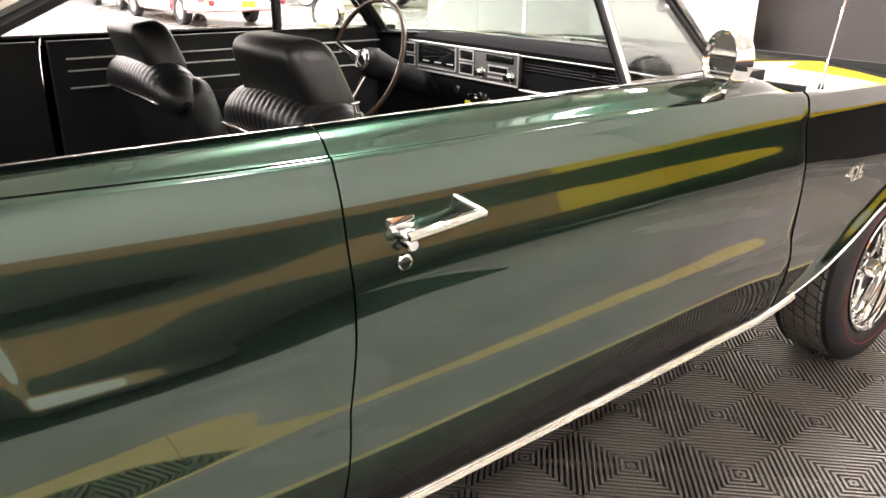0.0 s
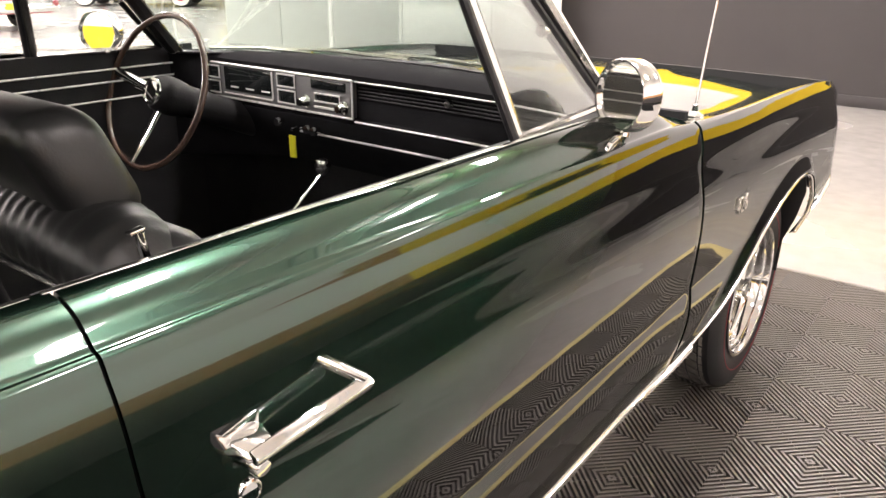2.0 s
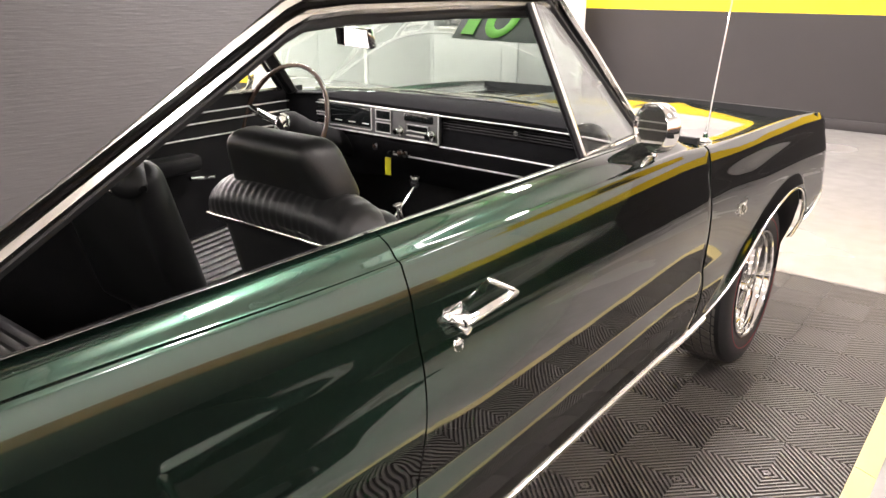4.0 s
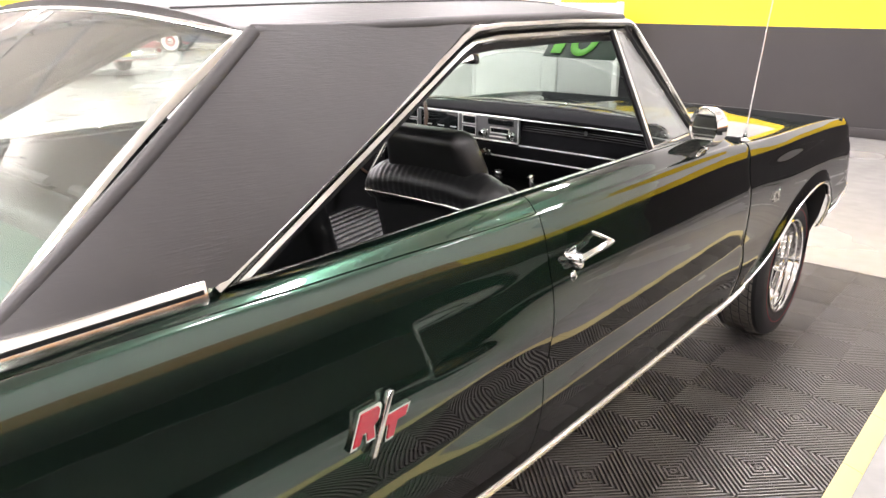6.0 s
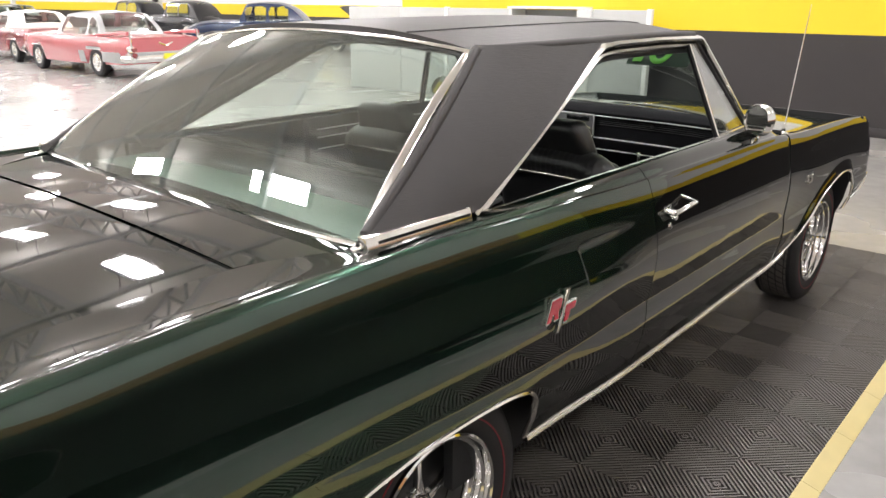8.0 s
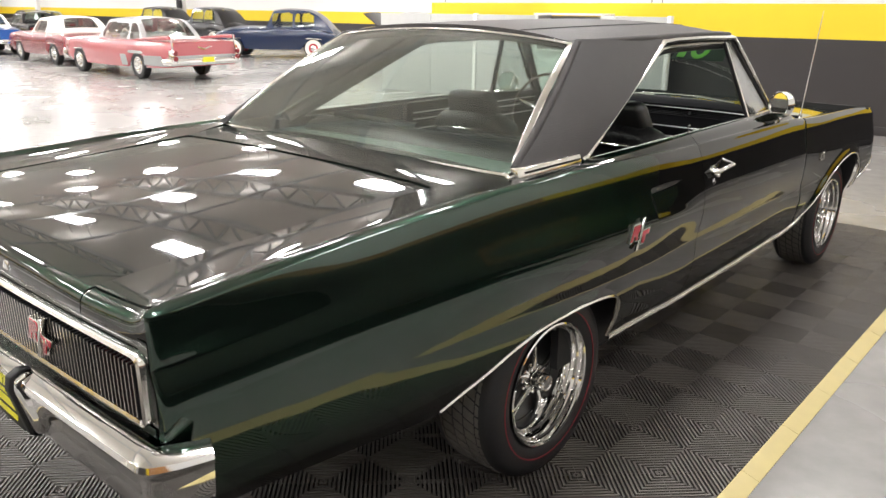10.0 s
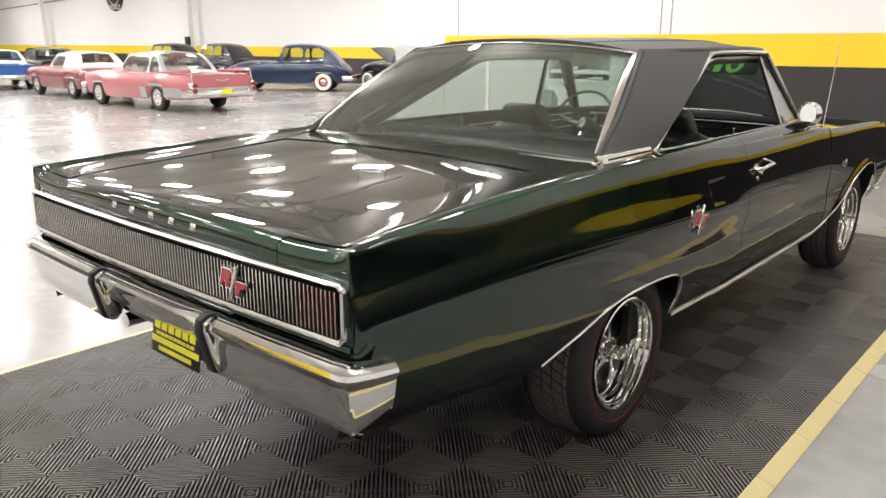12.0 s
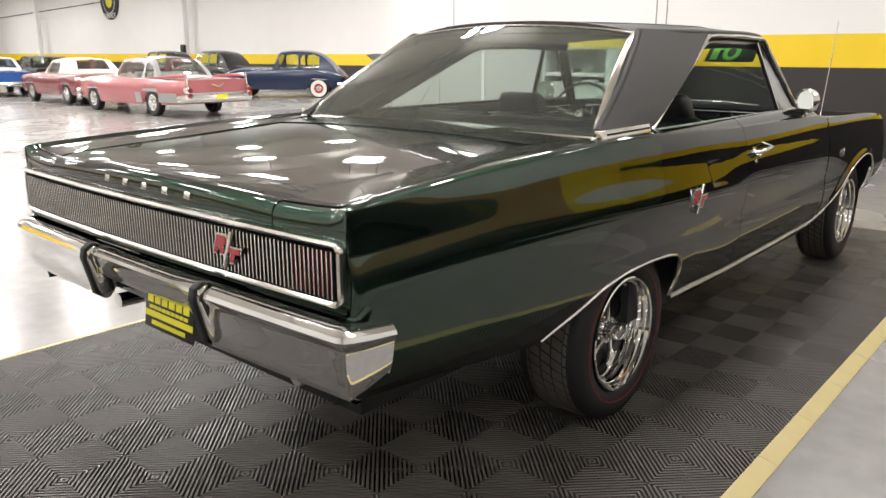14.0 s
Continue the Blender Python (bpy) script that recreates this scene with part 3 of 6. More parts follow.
def skin_grid(ys, lo_gap=None, hi_gap=None, g=0.0018):
    y0, y1 = ys[0], ys[-1]
    rows = []
    for y in ys:
        row = []
        for v in VS:
            p = skin(y, v)
            f = (y - y0) / (y1 - y0)
            yy = y
            if lo_gap is not None:
                yy += (float(lo_gap(p[2])) + g - y0) * max(0.0, 1 - f * 2.2)
            if hi_gap is not None:
                yy += (float(hi_gap(p[2])) - g - y1) * max(0.0, f * 2.2 - 1.2)
            if yy != y:
                p = skin(yy, v) if hi_gap is not nose else [p[0], yy, p[2]]
            row.append(p)
        rows.append(row)
    return np.array(rows)


car = thing("hardtop_coupe", "dark green hardtop coupe with black vinyl roof and red-line tyres", "car")
ys_q = [-1.42, -1.415, -1.405, -1.39] + list(np.linspace(-1.36, -0.63, 18)) + list(np.linspace(-0.612, 0.18, 34)) + list(np.linspace(0.195, 0.292, 16)) + list(np.linspace(0.31, 0.385, 4)) + list(np.linspace(0.40, 0.48, 21)) + list(np.linspace(0.50, 0.855, 14))
ys_d = list(np.linspace(0.86, 2.06, 34)) + [2.09, 2.12, 2.14, 2.155]
ys_f = [2.16, 2.17] + list(np.linspace(2.185, 3.12, 40)) + list(np.linspace(3.135, 3.226, 12)) + list(np.linspace(3.25, 3.52, 12))
Pq = skin_grid(ys_q, None, gap_r)
for i, inset in ((0, 0.012), (1, 0.005), (2, 0.0015), (3, 0.0)):
    side = np.clip((1.12 - np.array(VS)) / 0.12, 0, 1)
    Pq[i, :, 0] -= inset * side
    bow = -1.42 - 0.022 * (1 - np.clip(Pq[i, :, 0] / 0.86, 0, 1) ** 2)
    Pq[i, :, 1] = Pq[i, :, 1] * side + (bow + (0.035, 0.037, 0.039, 0.042)[i]) * (1 - side)
Pd = skin_grid(ys_d, gap_r, lambda z: gap_f(z) - 0.0003)
Pf = skin_grid(ys_f, lambda z: gap_f(z) + 0.0004, nose)
Pd[-1, :, 0] -= 0.0022
for i, f in zip(range(1, 5), (0.022, 0.009, 0.003, 0.001)):
    Pf[-i, :, 0] -= f


def both(name, P, material, thick, label=""):
    return panel(name, P, material, car, thick, label), panel(name, flipped(P), material, car, thick, label)


quarter, quarter_l = both("quarter_panel", Pq, PAINT, -0.004)
door, door_l = both("door", Pd, PAINT, -0.004)
fender, fender_l = both("front_fender", Pf, PAINT, -0.004)


def deck(x, y):
    return float(z_in(y)) + 0.016 * (1 - (x / 0.66) ** 2)


def lid_grid(x_edge, ys, n=25):
    return np.array([[[x_edge(y) * s, y, deck(x_edge(y) * s, y)] for s in np.linspace(-1, 1, n)] for y in ys])


# trunk lid with a rolled rear lip
lid_x = lambda y: float(x_in(y)) - 0.004
ys_l = list(np.linspace(-0.462, -1.36, 30))
P = [list(r) for r in lid_grid(lid_x, ys_l)]
LIP = ((0.035, 0.0), (0.018, 0.003), (0.008, 0.010), (0.002, 0.022), (0.0, 0.040), (0.0, 0.072))
for dy, dz in LIP:
    P.append([[lid_x(-1.42) * s, -1.42 - 0.022 * (1 - (lid_x(-1.42) * s / 0.86) ** 2) + dy, deck(lid_x(-1.42) * s, -1.42) - dz] for s in np.linspace(-1, 1, 25)])
trunk = panel("trunk_lid", np.array(P), PAINT, car, 0.004)
# deck ahead of the lid, up to the rear window
ys_k = list(np.linspace(-0.456, -0.20, 8))
panel("rear_deck", lid_grid(lambda y: float(x_in(y)) - 0.001, ys_k)[::-1], PAINT, car, -0.004)
# hood and cowl
hood_z = lambda x, y: float(z_in(y)) + 0.035 * (1 - (x / 0.7) ** 2) + 0.006 * math.exp(-((abs(x) - 0.28) / 0.03) ** 2)
P = np.array([[[(float(x_in(y)) - 0.004) * s, y - 0.03 * (1 - s * s) * (1 if y < 2.5 else 0), hood_z((float(x_in(y)) - 0.004) * s, y)] for s in np.linspace(-1, 1, 41)] for y in np.linspace(2.42, 3.50, 24)])
panel("hood", P, PAINT, car, -0.004)
P = []
for f in np.linspace(0, 1, 10):
    row = []
    for s in np.linspace(-1, 1, 31):
        base = 1.995 + 0.325 * (1 - s * s)
        y = base + (2.414 - 0.03 * (1 - s * s) - base) * f
        x = (float(x_in(y)) - 0.002) * s
        top = 0.974 + 0.030 * (1 - s * s) + (float(z_in(2.42)) + 0.035 * (1 - s * s) - 0.974 - 0.030 * (1 - s * s)) * f
        row.append([x, y, top * (1 - abs(s) ** 14) + (float(z_in(y)) - 0.001) * abs(s) ** 14])
    P.append(row)
P = np.array(P)
panel("cowl", P, PAINT, car, -0.004)

# ---- roof ----
rx = curve([0.25, 0.34, 0.8, 1.3, 1.62, 1.72], [0.585, 0.60, 0.640, 0.638, 0.612, 0.60])
rz = curve([0.25, 0.34, 0.8, 1.3, 1.62, 1.72], [1.395, 1.402, 1.410, 1.412, 1.402, 1.390])


def roof_pt(y, s):
    a = abs(s)
    crown = 0.055 * (1 - a**2.6)
    yy = y - (0.03 * (1 - a * a) if y < 0.36 else 0) - (0.05 * (1 - s * s) * max(0, (y - 1.4) / 0.3))
    return [float(rx(y)) * s, yy, float(rz(y)) + crown - 0.012 * max(0, a - 0.95) / 0.05]


SS = list(np.linspace(-1, -0.9, 5)) + list(np.linspace(-0.85, 0.85, 25)) + list(np.linspace(0.9, 1, 5))
P = np.array([[roof_pt(y, s) for s in SS] for y in np.linspace(0.33, 1.66, 30)])
roof = panel("roof", P, VINYL, car, -0.02, "black vinyl-covered roof")
for sgn in (-1, 1):
    tube("seam", [Vector(roof_pt(y, 0.62 * sgn)) + Vector((0, 0, 0.001)) for y in np.linspace(0.335, 1.65, 24)], 0.0028, VINYL, roof, 6)


# sail panels
def sail(sgn):
    A, B, C, D = Vector((0.765, -0.235, 1.047)), Vector((0.785, 0.10, 1.060)), Vector((0.652, 0.842, 1.394)), Vector((0.602, 0.335, 1.404))
    rows = []
    for u in np.linspace(0, 1, 12):
        row = []
        for v in np.linspace(0, 1, 16):
            p = (A * (1 - v) + B * v) * (1 - u) + (D * (1 - v) + C * v) * u
            p.x += 0.020 * math.sin(math.pi * min(1, u * 1.02)) * (0.4 + 0.6 * v) - 0.02 * (1 - v) ** 6
            row.append([p.x * sgn, p.y, p.z])
        rows.append(row)
    P = np.array(rows)
    return panel("sail_panel", P if sgn > 0 else P[::-1], VINYL, car, 0.02, "black vinyl-covered sail panel")


sail(1)
sail(-1)
for sgn in (1, -1):
    # padded edge bands of the vinyl
    tube("edge_band", [(sgn * (float(rx(y)) - 0.004 + 0.012 * max(0, (y - 0.34) / 0.5) * (1 if y < 0.84 else 0)), y, float(rz(y)) - 0.002) for y in np.linspace(0.335, 1.62, 20)], 0.016, VINYL, roof, 10)
    a, b = Vector((0.752, -0.222, 1.056)), Vector((0.600, 0.330, 1.403))
    tube("edge_band", [Vector(((a.lerp(b, f).x + 0.012 * math.sin(math.pi * f)) * sgn, a.lerp(b, f).y, a.lerp(b, f).z)) for f in np.linspace(0.03, 1, 14)], 0.0145, VINYL, roof, 10)


# ---- glass ----
def glass(name, bl, br, tl, tr, bow_b, bow_t, material, n=17, k=9, belly=(0, 0, 0)):
    """A curved pane between four corners; the bows push the middle of its lower and upper edges."""
    rows = []
    for v in np.linspace(0, 1, k):
        row = []
        for s in np.linspace(-1, 1, n):
            b = Vector(bl) * (1 - s) / 2 + Vector(br) * (1 + s) / 2 + Vector(bow_b) * (1 - s * s)
            t = Vector(tl) * (1 - s) / 2 + Vector(tr) * (1 + s) / 2 + Vector(bow_t) * (1 - s * s)
            row.append(list(b * (1 - v) + t * v + Vector(belly) * (4 * v * (1 - v))))
        rows.append(row)
    ob = panel(name, np.array(rows), material, car, 0.004)
    ob.visible_shadow = False
    return ob, np.array(rows)


rear_glass, RG = glass("rear_window", (-0.744, -0.215, 1.052), (0.744, -0.215, 1.052), (-0.590, 0.314, 1.400), (0.590, 0.314, 1.400), (0, -0.05, 0.006), (0, -0.02, 0.038), GLASS, 25, 15, (0, -0.010, 0.016))
front_glass, WG = glass("windshield", (0.705, 2.01, 1.018), (-0.705, 2.01, 1.018), (0.585, 1.665, 1.388), (-0.585, 1.665, 1.388), (0, 0.31, -0.005), (0, -0.06, 0.040), GLASS)
rim_r = [(p[0], p[1], p[2] - 0.006) for p in RG[0]] + [tuple(p) for p in RG[1:, -1]] + [tuple(p) for p in RG[-1, ::-1][1:]] + [tuple(p) for p in RG[::-1, 0][1:-1]]
tube("window_trim", rim_r, 0.0130, TRIM, rear_glass, 8, True, 0.5, label="bright metal trim")
rim_w = [tuple(p) for p in WG[0]] + [tuple(p) for p in WG[1:, -1]] + [tuple(p) for p in WG[-1, ::-1][1:]] + [tuple(p) for p in WG[::-1, 0][1:-1]]
n_b = len(WG[0])
tube("window_trim", rim_w[n_b - 1:] + rim_w[:1], 0.014, TRIM, front_glass, 8, False, 0.5, label="bright metal trim")
tube("window_seal", rim_w[:n_b], 0.010, BLACK, front_glass, 8, False, 0.5, label="black rubber seal")

for sgn in (1, -1):
    q = lambda x, y, z: (x * sgn, y, z)
    # rail over the doors, running down the sail panel in one bright band
    rail = [q(0.790, 0.085, 1.058), q(0.727, 0.46, 1.225), q(0.668, 0.80, 1.376), q(0.661, 0.85, 1.392), q(0.654, 0.95, 1.398), q(0.650, 1.25, 1.400), q(0.632, 1.60, 1.392), q(0.622, 1.66, 1.380), q(0.655, 1.78, 1.26), q(0.700, 1.92, 1.10), q(0.722, 2.00, 1.02)]
    pts = []
    for a, b in zip(rail, rail[1:]):
        for f in (0, 0.5):
            pts.append(Vector(a).lerp(Vector(b), f))
    pts.append(Vector(rail[-1]))
    tube("drip_rail", pts, 0.019, TRIM, car, 8, False, 0.6, label="bright metal drip rail")
    inner = [p + Vector((-0.016 * sgn, 0.022, -0.027)) for p in pts[:-5]]
    tube("window_frame", inner, 0.015, TRIM, car, 8, False, 0.7, label="bright inner window frame")
    tube("weatherstrip", [p + Vector((-0.03 * sgn, 0.030, -0.042)) for p in pts[:-5]], 0.012, BLACK, car, 8, label="black rubber weatherstrip")
    # dark inner garnish that hides the rail from inside the cabin
    tube("roof_garnish", [p + Vector((-0.046 * sgn, 0.004, -0.014)) for p in pts[:-6]], 0.030, DASH, car, 8, False, 0.9, label="black padded inner garnish")
    # windshield pillar
    tube("pillar", [q(0.600, 1.67, 1.375), q(0.655, 1.83, 1.20), q(0.708, 1.99, 1.03)], 0.022, BLACK, car, 8)
    # foot trim of the sail panel
    foot = [q(x, y, z) for y, xo, zb_, zt in ((-0.236, 0.790, 1.040, 1.073), (0.070, 0.811, 1.047, 1.080)) for x, z in ((xo, zb_), (xo - 0.010, zt), (xo - 0.020, zb_), (xo - 0.036, zt))]
    strip = hull("sail_trim", foot, TRIM, car, 0.002, "wide bright strip at the foot of the sail panel")
    for f in (0.56,):
        a0, b0 = Vector(foot[0]).lerp(Vector(foot[1]), f), Vector(foot[4]).lerp(Vector(foot[5]), f)
        hull("groove", bar_between(a0.lerp(b0, 0.10), a0.lerp(b0, 0.98), 0.003, 0.0065), BLACK, strip, 0.0, "dark groove")
    part("trim_corner", box_geo(-0.010, 0.010, -0.015, 0.013, -0.006, 0.006, 0.005, 3), TRIM, car, "bright trim corner piece", pose(sgn * 0.758, -0.236, 1.048, 14, 0, -20 * sgn))
    # sill trim
    tube("sill_trim", [(sgn * (float(x_in(y)) + 0.001), y, float(z_in(y)) - 0.001) for y in np.linspace(0.06, 0.84, 14)], 0.006, TRIM, car, 6)
    tube("sill_trim", [(sgn * (float(x_in(y)) + 0.001), y, float(z_in(y)) - 0.001) for y in np.linspace(0.85, 1.96, 18)], 0.006, TRIM, car, 6)
    # vent window
    a, b, c = Vector(q(0.755, 1.600, 1.038)), Vector(q(0.722, 1.955, 1.035)), Vector(q(0.634, 1.535, 1.372))
    c2 = Vector(q(0.620, 1.62, 1.378))
    bm = bmesh.new()
    n = (b - a).cross(c - a).normalized() * 0.0025
    lo = [bm.verts.new(p - n) for p in (a, b, c2, c)]
    hi = [bm.verts.new(p + n) for p in (a, b, c2, c)]
    bm.faces.new(lo)
    bm.faces.new(hi)
    for i in range(4):
        bm.faces.new((lo[i], lo[(i + 1) % 4], hi[(i + 1) % 4], hi[i]))
    bmesh.ops.recalc_face_normals(bm, faces=bm.faces)
    vent = part("vent_window", bm, CLEAR, car, "", None, False)
    vent.visible_shadow = False
    tube("frame", [a + Vector((0, -0.002, 0.0)), a.lerp(c, 0.5), c], 0.011, TRIM, vent, 8, False, 0.7)
    tube("frame", [a + Vector((0, -0.018, 0.0)), a.lerp(c, 0.5) + Vector((0, -0.018, 0)), c + Vector((0, -0.016, 0))], 0.008, BLACK, vent, 8)
    tube("frame", [a, a.lerp(b, 0.5), b], 0.008, TRIM, vent, 8)
    tube("frame", [b, b.lerp(c2, 0.5), c2], 0.008, BLACK, vent, 8)
    w = b.lerp(c2, 0.42)
    lathe("latch", [(0.0, -0.012), (0.011, -0.012), (0.013, 0.0), (0.011, 0.016), (0.0, 0.018)], CHROME, vent, 14, "y", m=Matrix.Translation(w + Vector((-0.01 * sgn, -0.012, 0))))
    # wheel-arch and rocker mouldings
    ys = list(np.linspace(-0.607, 0.20, 30)) + list(np.linspace(0.212, 0.2875, 14))
    tube("arch_moulding", [(sgn * (side_x(y, low(y)) + 0.001), y, low(y) + 0.002) for y in ys], 0.010, TRIM, quarter if sgn > 0 else quarter_l, 8, False, 0.7, label="bright wheel-arch moulding")
    ys = list(np.linspace(2.235, 3.10, 30)) + list(np.linspace(3.12, 3.218, 10))
    tube("arch_moulding", [(sgn * (side_x(y, low(y)) + 0.001), y, low(y) + 0.002) for y in ys], 0.007, TRIM, fender if sgn > 0 else fender_l, 8, False, 0.7, label="bright wheel-arch moulding")
    P = np.array([[[sgn * (side_x(y, low(y)) + dx), y, low(y) + dz] for dx, dz in ((-0.004, 0.012), (0.004, 0.011), (0.0085, 0.005), (0.0075, 0.001), (0.0105, -0.001), (0.0115, -0.010), (0.007, -0.016), (-0.006, -0.018))] for y in list(np.linspace(0.298, 2.04, 22)) + [2.08, 2.12, 2.16, 2.20, 2.24]])
    panel("rocker_moulding", P if sgn < 0 else P[::-1], TRIM, car, 0.003, "bright two-step rocker moulding")

# plain closed nose between the fenders
P = np.array([[[x, 3.46 - 0.03 * (x / 0.66) ** 2, z] for z in np.linspace(0.56, 0.925, 6)] for x in np.linspace(-0.84, 0.84, 17)])
panel("nose_panel", P, BLACK, car, 0.01, "plain black nose panel")
# underside, inner arches and floor of the body
box("floor_pan", -0.76, 0.76, 0.30, 2.02, 0.30, 0.36, CARPET, car)
box("underbody", -0.58, 0.58, -1.15, 3.3, 0.33, 0.38, BLACK, car)
P = np.array([[[x, 2.30 - 0.10 * max(0, (0.55 - z) / 0.2), z] for z in np.linspace(0.33, 0.975, 6)] for x in np.linspace(-0.76, 0.76, 5)])
panel("firewall", P, CARPET, car, 0.02)
box("toe_board", -0.76, 0.76, 2.0, 2.32, 0.30, 0.36, CARPET, car)
for sgn in (1, -1):
    box("kick_panel", sgn * 0.755 - 0.012, sgn * 0.755 + 0.012, 2.0, 2.32, 0.33, 0.95, CARPET, car)
    for yc, lo_f in ((0.0, ARCH_R), (2.97, ARCH_F)):
        P = []
        for k in range(25):
            a = math.pi * (0.16 + 0.68 * k / 24)
            P.append([[sgn * x, yc - 0.40 * math.cos(a) - (0.06 if yc == 0 else 0.08), 0.30 + 0.40 * math.sin(a) ** 0.8] for x in (0.48, 0.80)])
        panel("wheel_housing", np.array(P), BLACK, car, 0.004)
    # the splash shield between the front arch and the nose
    P = [[[sgn * x, y, low(y) + 0.012] for x in (0.44, side_x(y, low(y)) - 0.016)] for y in np.linspace(2.75, 3.19, 14)]
    P += [[[sgn * x, 3.222 - 0.10 * (0.50 - z), z] for x in (0.44, side_x(3.22, max(z, 0.44)) - 0.010)] for z in (0.50, 0.42, 0.36, 0.31)]
    panel("splash_shield", np.array(P), BLACK, car, 0.004)

# ---- tail ----
TY = -1.42


def tail_y(x):
    """The tail bows backwards a little in the middle."""
    return TY - 0.022 * (1 - (x / 0.86) ** 2)


P = np.array([[[x, tail_y(x) + 0.030, z] for z in np.linspace(0.60, 0.935, 6)] for x in np.linspace(-0.845, 0.845, 31)])
tail = panel("tail_panel", P[::-1], PAINT, car, 0.006)
for sgn in (1, -1):
    rows = []
    for dy, dz in LIP:
        row = []
        for v in [1.0, 1.02, 1.04, 1.06, 1.09, 1.12] + list(np.linspace(1.16, 2.0, 12)):
            q = skin(-1.42, v)
            side = min(1.0, max(0.0, (1.12 - v) / 0.12))
            x = q[0] - 0.012 * side
            y = tail_y(x) + dy * (1 - side)
            row.append([sgn * x, y, q[2] - dz])
        rows.append(row)
    P = np.array(rows)
    panel("tail_corner", P if sgn < 0 else P[:, ::-1], PAINT, quarter if sgn > 0 else quarter_l, 0.004)
    # upright strip between the frame and the corner
    P = np.array([[[sgn * (0.815 + (side_x(-1.42, z) - 0.012 - 0.815) * f), -1.420, z] for z in np.linspace(0.60, 0.95, 8)] for f in (0.0, 0.5, 1.0)])
    panel("tail_edge", P[::-1] if sgn > 0 else P, PAINT, quarter if sgn > 0 else quarter_l, 0.004)
P = np.array([[[x, tail_y(x) + 0.020, z] for z in (0.790, 0.915)] for x in np.linspace(-0.828, 0.828, 31)])
panel("grille_backing", P[::-1], BLACK, tail, 0.004, "black recessed grille backing")
for sgn in (-1, 1):
    P = np.array([[[sgn * x, tail_y(x) - 0.013, z] for z in (0.802, 0.904)] for x in np.linspace(0.69, 0.82, 6)])
    panel("tail_lamp", P if sgn < 0 else P[::-1], LENS, tail, 0.004, "dark red tail lamp lens behind the fins")
P = np.array([[[x, tail_y(x) + d, z] for d, z in ((-0.002, 0.778), (-0.005, 0.766), (0.006, 0.752), (0.016, 0.735), (0.04, 0.62))] for x in np.linspace(-0.85, 0.85, 31)])
panel("lower_tail", P, PAINT, tail, 0.004)
# bright frame
fr = []
x1, za, zt, r = 0.838, 0.786, 0.921, 0.018
for x in np.linspace(-x1 + r, x1 - r, 31):
    fr.append((x, zt))
for k in range(1, 6):
    a = math.pi / 2 * (1 - k / 6)
    fr.append((x1 - r + r * math.cos(a), zt - r + r * math.sin(a)))
for z in np.linspace(zt - r, za + r, 5):
    fr.append((x1, z))
for k in range(1, 6):
    a = -math.pi / 2 * k / 6
    fr.append((x1 - r + r * math.cos(a), za + r + r * math.sin(a)))
for x in np.linspace(x1 - r, -x1 + r, 31):
    fr.append((x, za))
for k in range(1, 6):
    a = -math.pi / 2 - math.pi / 2 * k / 6
    fr.append((-x1 + r + r * math.cos(a), za + r + r * math.sin(a)))
for z in np.linspace(za + r, zt - r, 5):
    fr.append((-x1, z))
for k in range(1, 6):
    a = math.pi - math.pi / 2 * k / 6
    fr.append((-x1 + r + r * math.cos(a), zt - r + r * math.sin(a)))
tube("tail_frame", [(x, tail_y(x) - 0.010, z) for x, z in fr], 0.0095, TRIM, tail, 8, True, 1.2, up=(0, 1, 0), label="bright frame round the tail grille")
bm = box_geo(-0.0024, 0.0024, -0.012, 0.026, -0.054, 0.054)
for f in bm.faces:
    f.material_index = 0 if f.normal.y < -0.5 else 1
fin = bpy.data.meshes.new("fin")
bm.to_mesh(fin)
bm.free()
fin.materials.append(TRIM)
fin.materials.append(BLACK)
for i in range(114):
    x = -0.822 + 1.644 * i / 113
    hang("fin", fin, tail, "", pose(x, tail_y(x) - 0.010, 0.853))
# row of small raised plates on the lid lip
for i in range(5):
    x = -0.195 + 0.1105 * i
    box("emblem_block", x - 0.013, x + 0.013, -0.003, 0.004, -0.010, 0.010, CHROME, trunk, 0.002, "small bright plain emblem block", pose(0, tail_y(x) + 0.001, 0.962, -14))


def rt_badge(parent, m, s=1.0):
    """A bright slash between two red plates with bright rims."""
    e = hang("badge", None, parent, "red and chrome emblem of two plates and a slash")
    e.matrix_basis = m @ Matrix.Scale(s, 4)
    slant = lambda pts: [(x + 0.32 * (z - 0.01), z) for x, z in pts]
    L = slant([(-0.062, -0.016), (-0.048, -0.016), (-0.046, 0.000), (-0.036, 0.000), (-0.030, -0.016), (-0.014, -0.016), (-0.022, 0.006), (-0.014, 0.012), (-0.014, 0.030), (-0.020, 0.036), (-0.058, 0.036)])
    Rr = slant([(0.020, -0.034), (0.036, -0.034), (0.038, -0.008), (0.058, -0.008), (0.060, 0.008), (0.006, 0.008), (0.004, -0.008), (0.018, -0.008)])
    for pts in (L, Rr):
        cx, cy = sum(p[0] for p in pts) / len(pts), sum(p[1] for p in pts) / len(pts)
        big = [(cx + (p[0] - cx) * 1.15 + math.copysign(0.0016, p[0] - cx), cy + (p[1] - cy) * 1.15 + math.copysign(0.0016, p[1] - cy)) for p in pts]
        part("plate_rim", poly_geo(big, "y", -0.0045, 0.003), TRIM, e)
        part("plate", poly_geo(pts, "y", -0.0060, -0.0042), RED, e, "red enamel plate")
    part("slash", poly_geo([(-0.030, -0.055), (-0.018, -0.055), (0.024, 0.052), (0.012, 0.052)], "y", -0.0080, 0.003, 0.0015), TRIM, e)
    return e


